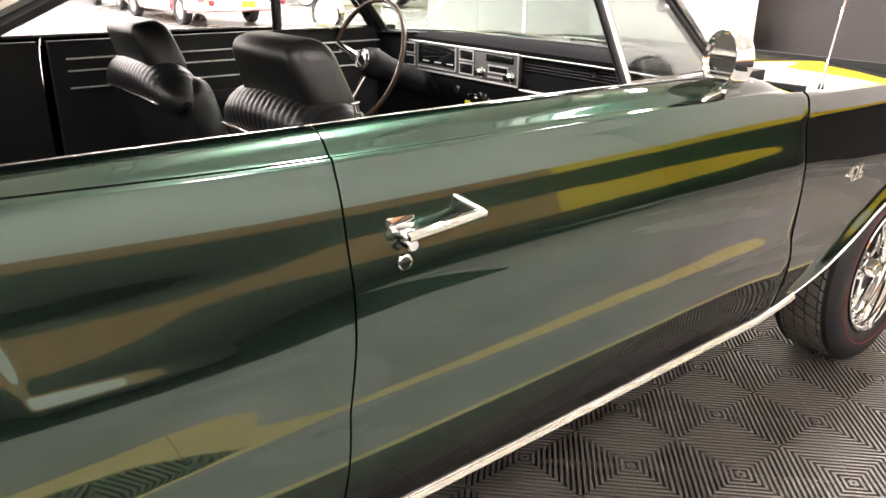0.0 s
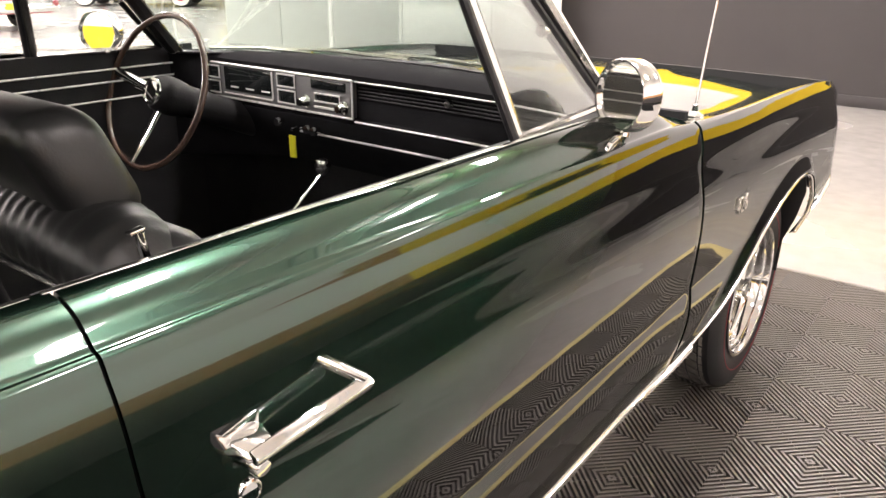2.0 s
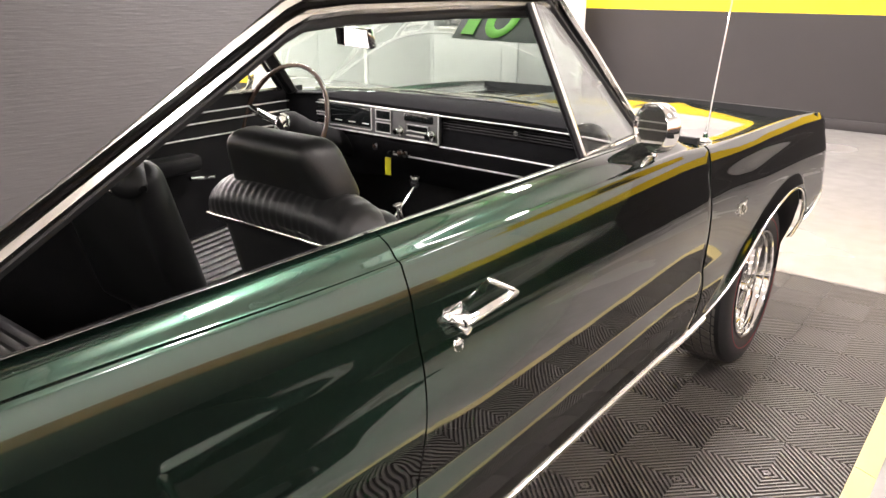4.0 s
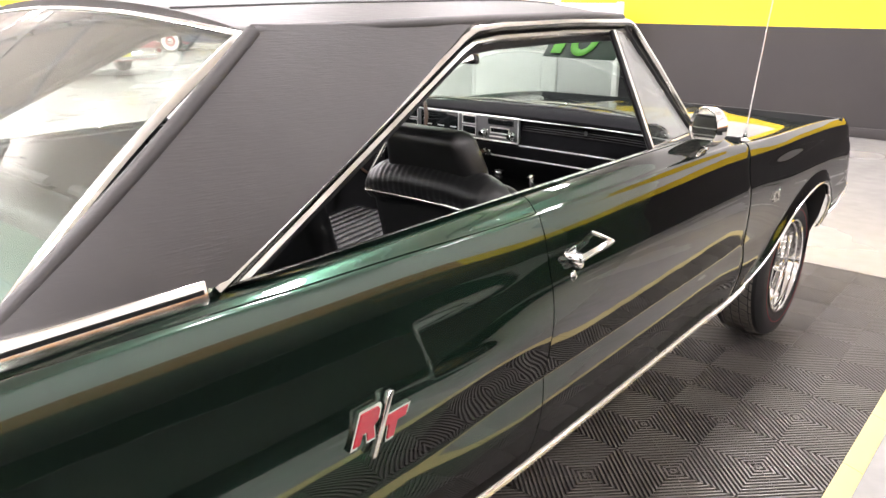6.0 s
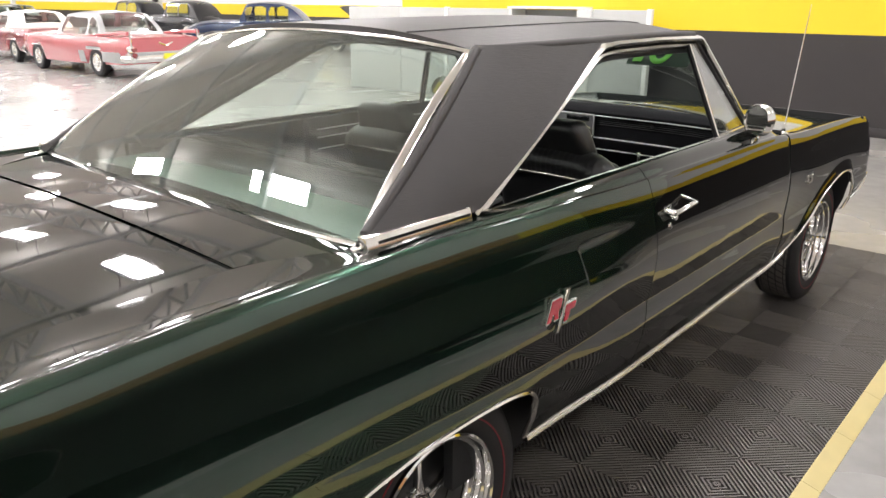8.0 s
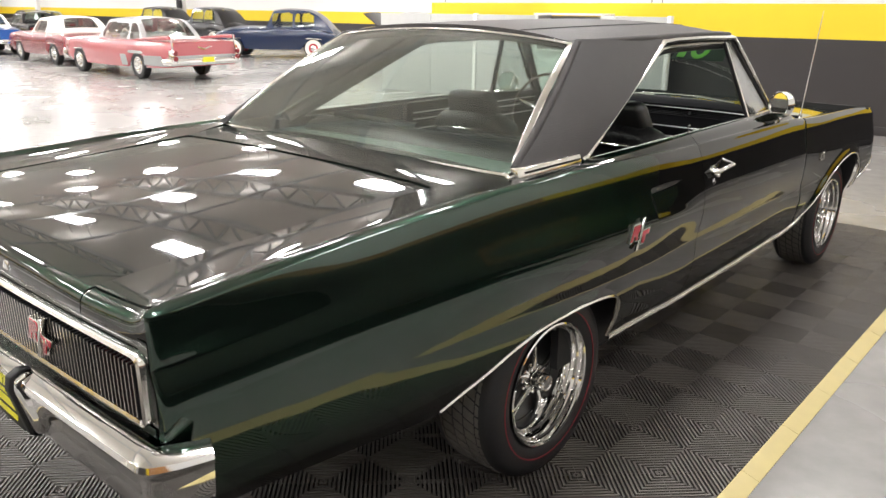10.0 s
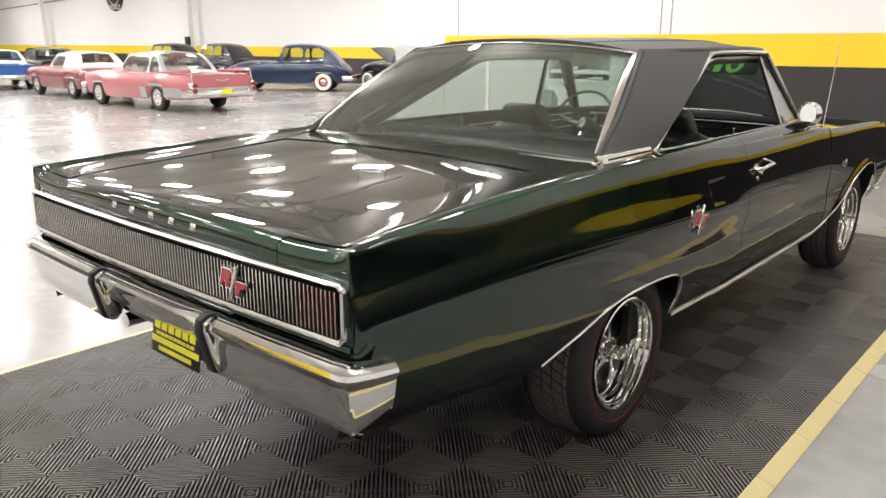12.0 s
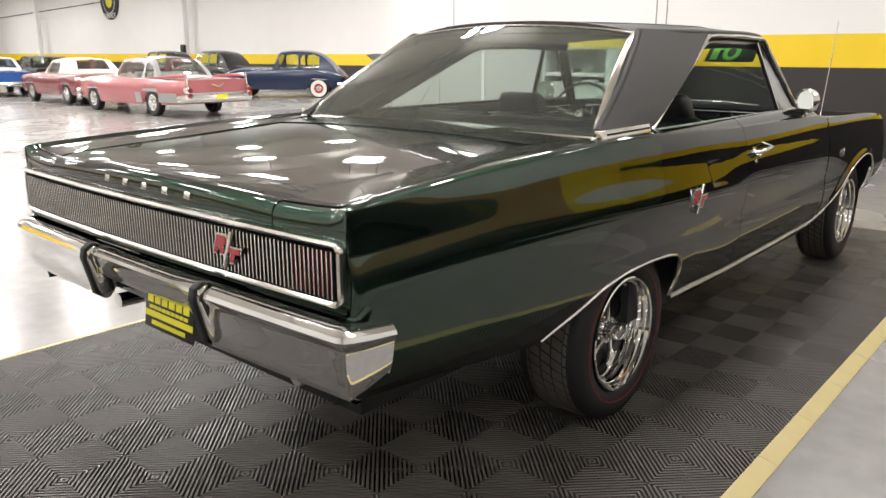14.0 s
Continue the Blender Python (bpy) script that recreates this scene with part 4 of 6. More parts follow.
rt_badge(tail, pose(0.462, tail_y(0.462) - 0.026, 0.856), 0.9)
rt_badge(quarter, Matrix.Translation((side_x(0.30, 0.79) + 0.006, 0.30, 0.79)) @ pose(0, 0, 0, 0, 0, 90), 1.0)


# ---- bumpers ----
def bumper(name, yf, direction, z_off, half, pts, reach=0.10, notch=False):
    """A bar bowed in plan whose ends turn forwards; each section stands square to the bar's line."""
    line = [(x, 0.02 * (1 - (x / half) ** 2)) for x in np.linspace(0, half, 22)]
    line += [(half + 0.008, -0.004), (half + 0.016, -0.016), (half + 0.036, -0.05), (half + 0.058, -reach)]
    line = [(-x, b) for x, b in line[:0:-1]] + line
    rows = []
    for k, (x, b) in enumerate(line):
        xa, ba = line[max(0, k - 1)]
        xb, bb = line[min(len(line) - 1, k + 1)]
        tx, ty = xb - xa, bb - ba
        n = math.hypot(tx, ty)
        nx, ny = -ty / n, tx / n
        lift = min(1.0, max(0.0, (0.30 - abs(x)) / 0.03)) if notch else 0.0
        taper = min(1.0, max(0.0, (-b - 0.010) / (reach - 0.010))) if abs(x) > half else 0.0
        rows.append([[x + nx * d, yf + direction * (b + ny * d), z_off + z + (0.45 * lift + 0.34 * taper) * (0.152 - z)] for d, z in pts])
    for k in (0, -1):
        edge = [[(1 - f) * p[0] + f * rows[k][0][0], (1 - f) * p[1] + f * (rows[k][0][1] + 0.0), p[2]] for p in rows[k] for f in (1.0,)]
        rows = [edge] + rows if k == 0 else rows + [edge]
    P = np.array(rows)
    return panel(name, P if direction < 0 else P[::-1], CHROME, car, 0.004, "", 0.5)


BP = [(-0.024, 0.150), (-0.023, 0.155), (-0.014, 0.154), (0.004, 0.147), (0.015, 0.139), (0.018, 0.130), (0.014, 0.120), (0.006, 0.112), (0.001, 0.100), (-0.004, 0.070), (-0.010, 0.035), (-0.018, 0.000), (-0.028, -0.024), (-0.042, -0.034), (-0.060, -0.036)]
rear_bumper = bumper("rear_bumper", -1.458, -1, 0.590, 0.864, BP, 0.10, True)
for sgn in (-1, 1):
    gd = hull("bumper_guard", [(x, y, z) for x in (-0.028, 0.028) for y, z in ((0.0, 0.074), (-0.030, 0.078), (-0.052, 0.066), (-0.056, 0.040), (-0.030, -0.070), (-0.018, -0.082), (0.02, -0.075))], CHROME, rear_bumper, 0.006, "chrome bumper guard", pose(sgn * 0.310 + 0.042, -1.452, 0.672))
    strip = [(-0.018, 0.082), (-0.034, 0.085), (-0.058, 0.072), (-0.064, 0.042), (-0.036, -0.078), (-0.020, -0.088)]
    inner = [(y + 0.010, z - 0.004) for y, z in strip]
    part("guard_strip", poly_geo(strip + inner[::-1], "x", -0.013, 0.013, 0.002), RUBBER, gd, "black rubber guard strip")
end = [(0.862, 3.27, 0.486), (0.876, 3.38, 0.522), (0.878, 3.49, 0.560), (0.862, 3.58, 0.592)] + [(0.74, 3.635, 0.60), (0.52, 3.66, 0.605)]
tube("front_bumper", [(-x, y, z) for x, y, z in end] + [(0.0, 3.67, 0.61)] + end[::-1], [0.004, 0.008, 0.010, 0.013, 0.022, 0.022, 0.022, 0.022, 0.022, 0.013, 0.010, 0.008, 0.004], CHROME, car, 12, False, 0.6, label="slender chrome front bumper")
# dealer plate
plate = part("licence_plate", box_geo(-0.130, 0.130, -0.002, 0.002, -0.072, 0.072, 0.0015), BLACK, rear_bumper, "black and yellow dealer plate with plain bars", pose(0.130, -1.456, 0.622, -8))
for z0, z1, x0, x1 in ((0.004, 0.048, -0.115, 0.115), (-0.014, -0.004, -0.105, 0.105), (-0.038, -0.020, -0.127, 0.127), (-0.060, -0.047, -0.09, 0.09)):
    if z1 - z0 > 0.04:
        for k in range(6):
            a = x0 + (x1 - x0) * k / 6
            box("bar", a, a + 0.030, -0.0035, -0.0021, z0, z1, PLATEYEL, plate)
    elif z1 - z0 > 0.016:
        box("bar", x0, x1, -0.0035, -0.0021, z0, z1, PLATEYEL, plate)
    else:
        for k in range(9):
            a = x0 + (x1 - x0) * k / 9
            box("bar", a, a + 0.019, -0.0035, -0.0021, z0, z1, PLATEYEL, plate)
for sgn in (-1, 1):
    tube("exhaust_tip", [(sgn * 0.50, -1.05, 0.42), (sgn * 0.50, -1.22, 0.475), (sgn * 0.50, -1.31, 0.475)], 0.026, CHROME, car, 16, label="chrome exhaust tip")


# ---- wheels ----
def wheel(side, x, y, z, r=0.325, wdt=0.23):
    w = hang("wheel", None, car, "chrome five-spoke wheel with a red-line tyre")
    w.matrix_basis = pose(x, y, z, 0, 0, 0 if side > 0 else 180)
    h = wdt / 2
    rr = 0.216
    tyre = lathe("tyre", [(rr - 0.012, -h * 0.75), (rr + 0.01, -h * 0.92), (r * 0.85, -h), (r - 0.018, -h * 0.93), (r, -h * 0.76), (r + 0.002, 0), (r, h * 0.76), (r - 0.018, h * 0.93), (r * 0.87, h * 0.985), (r * 0.80, h), (rr + 0.012, h * 0.95), (rr - 0.004, h * 0.82), (rr - 0.012, h * 0.75)], RUBBER, w, 64, "x", "black tyre with a red side line", None, True)
    lathe("red_line", [(0.2565, h * 0.99), (0.2565, h + 0.001), (0.261, h + 0.001), (0.261, h * 0.985)], REDLINE, tyre, 64, "x", "thin red side line", None, True)
    # tread blocks
    V, F = [], []
    n = 52
    for row, (a0, a1) in enumerate(((-0.92, -0.62), (-0.56, -0.22), (-0.16, 0.16), (0.22, 0.56), (0.62, 0.92))):
        for k in range(n):
            t0 = 2 * math.pi * (k + 0.07 + 0.5 * (row % 2)) / n
            t1 = 2 * math.pi * (k + 0.86 + 0.5 * (row % 2)) / n
            sk = 0.35 * 2 * math.pi / n
            b = len(V)
            for rad in (r - 0.012, r + 0.0045):
                for xx, tt in ((a0, t0), (a1, t0 + sk), (a1, t1 + sk), (a0, t1)):
                    rad2 = rad - (0.012 if abs(xx) > 0.9 else 0.0)
                    V.append((xx * h * 0.86, rad2 * math.cos(tt), rad2 * math.sin(tt)))
            F += [(b + 4, b + 5, b + 6, b + 7)] + [(b + i, b + (i + 1) % 4, b + 4 + (i + 1) % 4, b + 4 + i) for i in range(4)]
    hang("tread", mesh_of("tread", V, F, TREAD, smooth=False), tyre)
    lip = [(rr - 0.002, h - 0.010), (rr + 0.001, h - 0.004), (rr - 0.004, h - 0.001), (rr - 0.011, h - 0.004), (rr - 0.014, h - 0.012), (rr - 0.016, h - 0.022), (rr - 0.024, h - 0.026), (rr - 0.028, h - 0.036), (rr - 0.031, h - 0.052), (rr - 0.040, h - 0.056), (rr - 0.044, h - 0.066), (rr - 0.047, h - 0.100), (rr - 0.050, -h * 0.8)]
    lathe("rim", lip, CHROME, w, 72, "x", "chrome stepped rim")
    lathe("rim_backing", [(0.0, h - 0.115), (rr - 0.05, h - 0.115), (rr - 0.05, h - 0.13), (0.0, h - 0.13)], BLACK, w, 40, "x")
    for k in range(5):
        a = 2 * math.pi * k / 5 + 0.2
        pts = [(0.038, -0.014), (0.075, -0.0075), (0.115, -0.0085), (0.148, -0.018), (0.168, -0.044), (0.168, 0.044), (0.148, 0.018), (0.115, 0.0085), (0.075, 0.0075), (0.038, 0.014)]
        bm = poly_geo(pts, "x", h - 0.112, h - 0.092, 0.004)
        for v in bm.verts:
            v.co.x += 0.022 * max(0.0, (0.168 - v.co.y) / 0.13) ** 0.8
        part("spoke", bm, CHROME, w, "", Matrix.Rotation(a, 4, "X"))
        a += math.pi / 5
        lathe("lug_nut", [(0.0, 0.024), (0.006, 0.024), (0.009, 0.018), (0.009, 0.0)], CHROME, w, 10, "x", m=pose(h - 0.092, 0.045 * math.cos(a), 0.045 * math.sin(a)))
    lathe("hub_plate", [(0.056, h - 0.105), (0.053, h - 0.086), (0.036, h - 0.080), (0.0, h - 0.080)], CHROME, w, 32, "x")
    lathe("hub_cap", [(0.031, h - 0.080), (0.030, h - 0.026), (0.027, h - 0.018), (0.023, h - 0.016), (0.020, h - 0.019), (0.0, h - 0.018)], CHROME, w, 32, "x", "chrome hub cap")
    return w


RT_X, FT_X = 0.688, 0.705
wheel(1, RT_X, -0.05, 0.318, 0.329, 0.265)
wheel(-1, -RT_X, -0.05, 0.318, 0.329, 0.265)
wheel(1, FT_X, 2.965, 0.314, 0.325, 0.225)
wheel(-1, -FT_X, 2.965, 0.314, 0.325, 0.225)

# ---- door hardware, mirror, aerial ----
def door_handle():
    hnd = hang("handle", None, door, "chrome pull handle with a push button")
    sx = lambda y, z: side_x(y, z)
    hull("escutcheon", [(sx(0.906, 0.937) - 0.004, 0.906, 0.939), (sx(0.987, 0.936) - 0.004, 0.987, 0.937), (sx(0.987, 0.910) - 0.004, 0.990, 0.906), (sx(0.925, 0.895) - 0.004, 0.925, 0.890), (sx(0.910, 0.91) - 0.004, 0.908, 0.912),
                        (sx(0.912, 0.935) + 0.0035, 0.912, 0.936), (sx(0.982, 0.934) + 0.0035, 0.980, 0.935), (sx(0.97, 0.905) + 0.004, 0.976, 0.903), (sx(0.93, 0.897) + 0.004, 0.928, 0.896), (sx(0.95, 0.89) + 0.004, 0.958, 0.890)], CHROME, hnd, 0.0018)
    # shoulder that swells out of the plate into the bar, and the thin flange over the finger opening
    hull("grip_shoulder", [(sx(0.935, 0.912) + 0.003, 0.934, 0.912), (sx(0.972, 0.912) + 0.003, 0.974, 0.913), (sx(0.93, 0.898) + 0.002, 0.930, 0.897), (0.906, 0.938, 0.906), (0.907, 0.966, 0.909), (0.908, 0.938, 0.897), (0.908, 0.962, 0.900), (sx(0.95, 0.894) + 0.002, 0.970, 0.896)], CHROME, hnd, 0.003)
    hull("flange", bar_between((sx(0.98, 0.940), 0.975, 0.940), (sx(1.07, 0.946), 1.070, 0.946), 0.007, 0.006), CHROME, hnd, 0.002)
    hull("grip", bar_between((0.906, 0.940, 0.902), (0.911, 1.082, 0.914), 0.014, 0.0125, (0.45, 0, 1)), CHROME, hnd, 0.0035)
    hull("grip_return", bar_between((0.912, 1.076, 0.917), (sx(1.056, 0.936) - 0.004, 1.054, 0.936), 0.013, 0.009), CHROME, hnd, 0.003)
    hull("grip_root", bar_between((sx(1.06, 0.936) - 0.003, 1.036, 0.938), (sx(1.06, 0.936) - 0.003, 1.074, 0.934), 0.012, 0.010), CHROME, hnd, 0.003)
    lathe("push_button", [(0.0, 0.008), (0.0075, 0.0075), (0.0095, 0.005), (0.0095, -0.014)], CHROME, hnd, 24, "x", "round push button", pose(0.901, 0.950, 0.889, 0, 10))
    lathe("door_lock", [(0.0, 0.004), (0.0085, 0.004), (0.0095, 0.003), (0.0105, 0.006), (0.0125, 0.005), (0.0135, 0.002), (0.0135, -0.012)], CHROME, door, 28, "x", "round chrome key lock", pose(side_x(0.946, 0.858), 0.946, 0.858))


door_handle()
lock_b = tube("lock_button", [(0.762, 0.957, 1.030), (0.760, 0.952, 1.068)], [0.0056, 0.0044], CHROME, door, 12)
box("cap", -0.0045, 0.0045, -0.0085, 0.007, -0.002, 0.002, CHROME, lock_b, 0.0015, "", pose(0.760, 0.950, 1.070, 8))

for sgn, dd in ((1, door), (-1, door_l)):
    mir = hang("side_mirror", None, dd, "round chrome door mirror")
    mir.matrix_basis = pose(sgn * 0.820, 1.832, 1.080, -4, 0, -24 * sgn)
    lathe("mirror_shell", [(0.0545, -0.012), (0.0560, -0.019), (0.0595, -0.020), (0.0620, -0.016), (0.0620, 0.016), (0.0600, 0.022), (0.0400, 0.030), (0.0, 0.034)], CHROME, mir, 48, "y", "round chrome shell")
    lathe("mirror_glass", [(0.0, -0.012), (0.057, -0.012), (0.057, -0.008), (0.0, -0.008)], MIRROR, mir, 40, "y", "mirror glass")
    tube("mirror_neck", [(0.0, 0.004, -0.056), (0.0, 0.002, -0.068)], [0.012, 0.014], CHROME, mir, 12)
    foot = [(x, y, z) for y, c, w, a, b in ((0.010, -0.006, 0.010, -0.060, -0.078), (-0.020, -0.004, 0.012, -0.062, -0.084), (-0.060, 0.004, 0.014, -0.070, -0.092), (-0.088, 0.010, 0.011, -0.080, -0.098)) for x in (c - w, c + w) for z in (a, b)]
    hull("mirror_foot", [(x * sgn, y, z) for x, y, z in foot], CHROME, mir, 0.004, "chrome mirror foot", Matrix.Rotation(radians(22 * sgn), 4, "Z"))

aerial = hang("aerial", None, fender, "chrome radio aerial")
lathe("aerial_base", [(0.024, -0.006), (0.024, 0.004), (0.014, 0.010), (0.009, 0.014), (0.007, 0.03), (0.0, 0.03)], CHROME, aerial, 20, "z", m=pose(0.716, 2.49, 0.932))
tube("mast", [(0.716, 2.49, 0.942), (0.726, 2.558, 1.36), (0.731, 2.58, 1.51)], [0.0035, 0.0025, 0.0015], CHROME, aerial, 8)
num = part("emblem_number", text_geo("426", 0.056, 0.003), TRIM, fender, "bright raised number", Matrix.Translation((side_x(2.42, 0.752) + 0.006, 2.42, 0.752)) @ pose(0, 0, 0, 90, 0, 90))
box("number_plate", -0.060, 0.060, -0.028, 0.028, -0.006, -0.0032, BLACK, num, 0.002, "black backing")


# ---- interior ----
def soft_box(name, w, d, h, r, material, parent, m, label=""):
    return part(name, box_geo(-w / 2, w / 2, -d / 2, d / 2, 0, h, r, 5), material, parent, label, m)


RIMBROWN = mat("brown_rim", (0.075, 0.045, 0.034), 0.22, coat=0.6, var=0.25, scale=30)
SATIN = mat("satin_grey", (0.16, 0.16, 0.16), 0.4, 0.3, var=0.15, scale=40)


def front_seat(x, z=0.36):
    s = hang("front_seat", None, car, "black vinyl bucket seat with a headrest and bright piping")
    s.matrix_basis = pose(x, 1.255, z)
    soft_box("cushion", 0.54, 0.52, 0.20, 0.07, SEAT, s, pose(0, 0.22, 0.04, 5))
    for k in range(9):
        xx = -0.16 + 0.04 * k
        tube("pleat", [(xx, 0.0, 0.232), (xx, 0.42, 0.270)], 0.016, SEAT, s, 8, False, 0.5)
    bm = box_geo(-0.265, 0.265, -0.055, 0.055, 0, 0.53, 0.05, 5)
    for v in bm.verts:
        f = max(0, (v.co.z - 0.30) / 0.25)
        v.co.x *= 1 - 0.10 * f * f
        v.co.y += 0.02 * math.cos(v.co.x / 0.27 * 1.5)
    part("backrest", bm, SEAT, s, "", pose(0, -0.06, 0.12, 15))
    for k in range(15):
        z = 0.10 + 0.025 * k
        tube("pleat", [(-0.17, 0.064, z), (0.0, 0.076, z), (0.17, 0.064, z)], 0.0125, SEAT, s, 8, False, 0.8, m=pose(0, -0.06, 0.12, 15))
    # rolled, finely gathered top of the backrest
    rows = []
    for k in range(121):
        xx = -0.248 + 0.496 * k / 120
        e = abs(xx) / 0.248
        rad = (0.058 - 0.0016 * abs(math.sin(xx * 150.0))) * math.sqrt(max(0.02, 1 - e ** 7))
        zc0 = 0.622 - 0.045 * e ** 3
        rows.append([[xx, -0.208 - 0.012 * (1 - e * e) + 1.15 * rad * math.cos(a), zc0 + rad * math.sin(a)] for a in np.linspace(-0.9, math.pi + 0.9, 16)])
    panel("top_roll", np.array(rows), SEAT, s, 0.004, "", 1.2)
    bm = box_geo(-0.158, 0.158, -0.050, 0.050, 0, 0.145, 0.036, 5)
    for v in bm.verts:
        f = max(0, v.co.z / 0.15)
        v.co.x *= 1 - 0.24 * f ** 1.4
        v.co.y -= 0.035 * f
    part("headrest", bm, SEAT, s, "", pose(0, -0.195, 0.634, 6))
    tube("piping", [(-0.215, -0.272, 0.580), (-0.11, -0.284, 0.588), (0.0, -0.288, 0.590), (0.11, -0.284, 0.588), (0.215, -0.272, 0.580)], 0.003, TRIM, s, 8, label="bright piping")
    return s


front_seat(0.392)
front_seat(-0.44, 0.34)
rear = hang("rear_seat", None, car, "black vinyl rear bench seat with pleated inserts")
rear.matrix_basis = pose(0, 0.34, 0.36)
soft_box("cushion", 1.30, 0.48, 0.22, 0.07, SEAT, rear, pose(0, 0.20, 0.04, 5))
soft_box("backrest", 1.30, 0.16, 0.58, 0.06, SEAT, rear, pose(0, -0.02, 0.14, 18))
for x0, x1 in ((-0.56, -0.06), (0.06, 0.56)):
    for k in range(15):
        z = 0.16 + 0.029 * k
        tube("pleat", [(x0, 0.083, z), (x1, 0.083, z)], 0.0145, SEAT, rear, 8, False, 0.7, m=pose(0, -0.02, 0.14, 18))
    for k in range(12):
        y = -0.14 + 0.029 * k
        tube("pleat", [(x0, y, 0.222), (x1, y, 0.222)], 0.0145, SEAT, rear, 8, False, 0.7, m=pose(0, 0.20, 0.04, 5))
# shelf coloured lighter to carry the reflection on the rear glass
P = np.array([[[x, y, 1.005 + 0.01 * (1 - (x / 0.7) ** 2)] for x in np.linspace(-0.70, 0.70, 11)] for y in np.linspace(-0.26, 0.20, 6)])
panel("parcel_shelf", P, SHELFREFLECT, car, -0.01, "parcel shelf toned grey-green for the reflection in the rear window")

dash = hang("dashboard", None, car, "black padded dashboard with a bright instrument panel")
dash.matrix_basis = pose(0, 0, 0)
wrap = lambda x, y: y - 0.10 * (max(0.0, x) / 0.74) ** 4
P = []
dp = [(2.33, 1.010), (2.22, 1.022), (2.13, 1.024), (2.085, 1.016), (2.068, 1.004), (2.070, 0.994), (2.092, 0.984), (2.096, 0.885), (2.075, 0.872), (2.085, 0.84), (2.12, 0.76), (2.2, 0.70)]
for x in np.linspace(-0.74, 0.74, 41):
    P.append([[x, min(wrap(x, y), 1.985 + 0.325 * (1 - (x / 0.75) ** 2)), z] for y, z in dp])
panel("pad", np.array(P)[::-1], PAD, dash, 0.006)
tube("trim_line", [(x, wrap(x, 2.074), 0.988) for x in np.linspace(-0.045, 0.72, 13)], 0.0022, BRIGHT, dash, 6)
tube("trim_line", [(x, wrap(x, 2.072), 0.882) for x in np.linspace(-0.045, 0.72, 13)], 0.0028, BRIGHT, dash, 6)
tube("trim_line", [(x, wrap(x, 2.082), 0.825) for x in np.linspace(-0.27, 0.72, 13)], 0.003, BRIGHT, dash, 6)
cluster = part("instrument_panel", box_geo(-0.685, -0.052, 2.072, 2.090, 0.890, 0.988, 0.003), SATIN, dash, "satin dark instrument panel with bright edges")
for pts in ([(-0.69, 0.990), (-0.05, 0.990)], [(-0.69, 0.889), (-0.05, 0.889)], [(-0.05, 0.889), (-0.05, 0.990)]):
    tube("edge_trim", [(x, 2.069, z) for x, z in pts], 0.0032, BRIGHT, cluster, 6)
for x0, x1, z0, z1, kind in ((-0.675, -0.600, 0.945, 0.980, 1), (-0.675, -0.600, 0.900, 0.935, 1), (-0.580, -0.365, 0.912, 0.982, 0), (-0.340, -0.268, 0.948, 0.982, 1), (-0.340, -0.268, 0.902, 0.938, 1), (-0.205, -0.075, 0.956, 0.980, 0), (-0.190, -0.095, 0.922, 0.944, 1)):
    g = part("gauge", box_geo(x0, x1, 2.068, 2.074, z0, z1, 0.002), DARKGLASS, cluster, "dark instrument window")
    if kind:
        tube("bezel", [(x0, 2.067, z0), (x1, 2.067, z0), (x1, 2.067, z1), (x0, 2.067, z1)], 0.0026, BRIGHT, g, 6, True, up=(0, 1, 0))
tube("edge_trim", [(-0.58, 2.067, 0.903), (-0.365, 2.067, 0.903)], 0.0026, BRIGHT, cluster, 6)
tube("edge_trim", [(-0.362, 2.067, 0.905), (-0.362, 2.067, 0.984)], 0.0026, BRIGHT, cluster, 6)
for k in range(3):
    box("mark", -0.55 + 0.07 * k, -0.515 + 0.07 * k, 2.0665, 2.0685, 0.922, 0.926, WHITEWALL, cluster)
box("slot", -0.195, -0.085, 2.067, 2.073, 0.903, 0.909, BRIGHT, cluster, 0.001)
for x, z in ((-0.222, 0.918), (-0.078, 0.916)):
    kn = lathe("radio_knob", [(0.0, -0.034), (0.010, -0.034), (0.013, -0.028), (0.0145, -0.012), (0.018, -0.008), (0.018, 0.004)], CHROME, dash, 22, "y", "chrome radio knob", pose(x, 2.072, z))
for x, z in ((-0.33, 0.848), (-0.21, 0.842), (-0.185, 0.840)):
    lathe("control_knob", [(0.0, -0.03), (0.011, -0.03), (0.014, -0.022), (0.006, 0.0)], CHROME, dash, 16, "y", m=pose(x, 2.075, z))
for k in range(5):
    z = 0.944 + 0.009 * k
    tube("rib_line", [(x, wrap(x, 2.090), z) for x in np.linspace(-0.045, 0.72, 13)], 0.0022, DASH, dash, 6)
key = hang("ignition_key", None, dash, "ignition key with a yellow tag")
tube("key_blade", [(-0.255, 2.072, 0.842), (-0.255, 2.035, 0.838)], 0.005, CHROME, key, 8)
box("tag", -0.268, -0.242, 2.034, 2.038, 0.758, 0.822, PLATEYEL, key, 0.001, "yellow paper tag")
lathe("glovebox_lock", [(0.0, -0.012), (0.009, -0.012), (0.011, 0.0)], CHROME, dash, 16, "y", m=pose(0.26, 2.084, 0.965))

sw = hang("steering_wheel", None, car, "thin-rimmed steering wheel with bright spokes")
sw.matrix_basis = pose(-0.535, 1.80, 0.943, 68, 0, 0)
tube("rim", [(0.212 * math.cos(a), 0.212 * math.sin(a), 0) for a in np.linspace(0, 2 * math.pi, 61)[:-1]], 0.009, RIMBROWN, sw, 12, True, label="glossy brown rim")
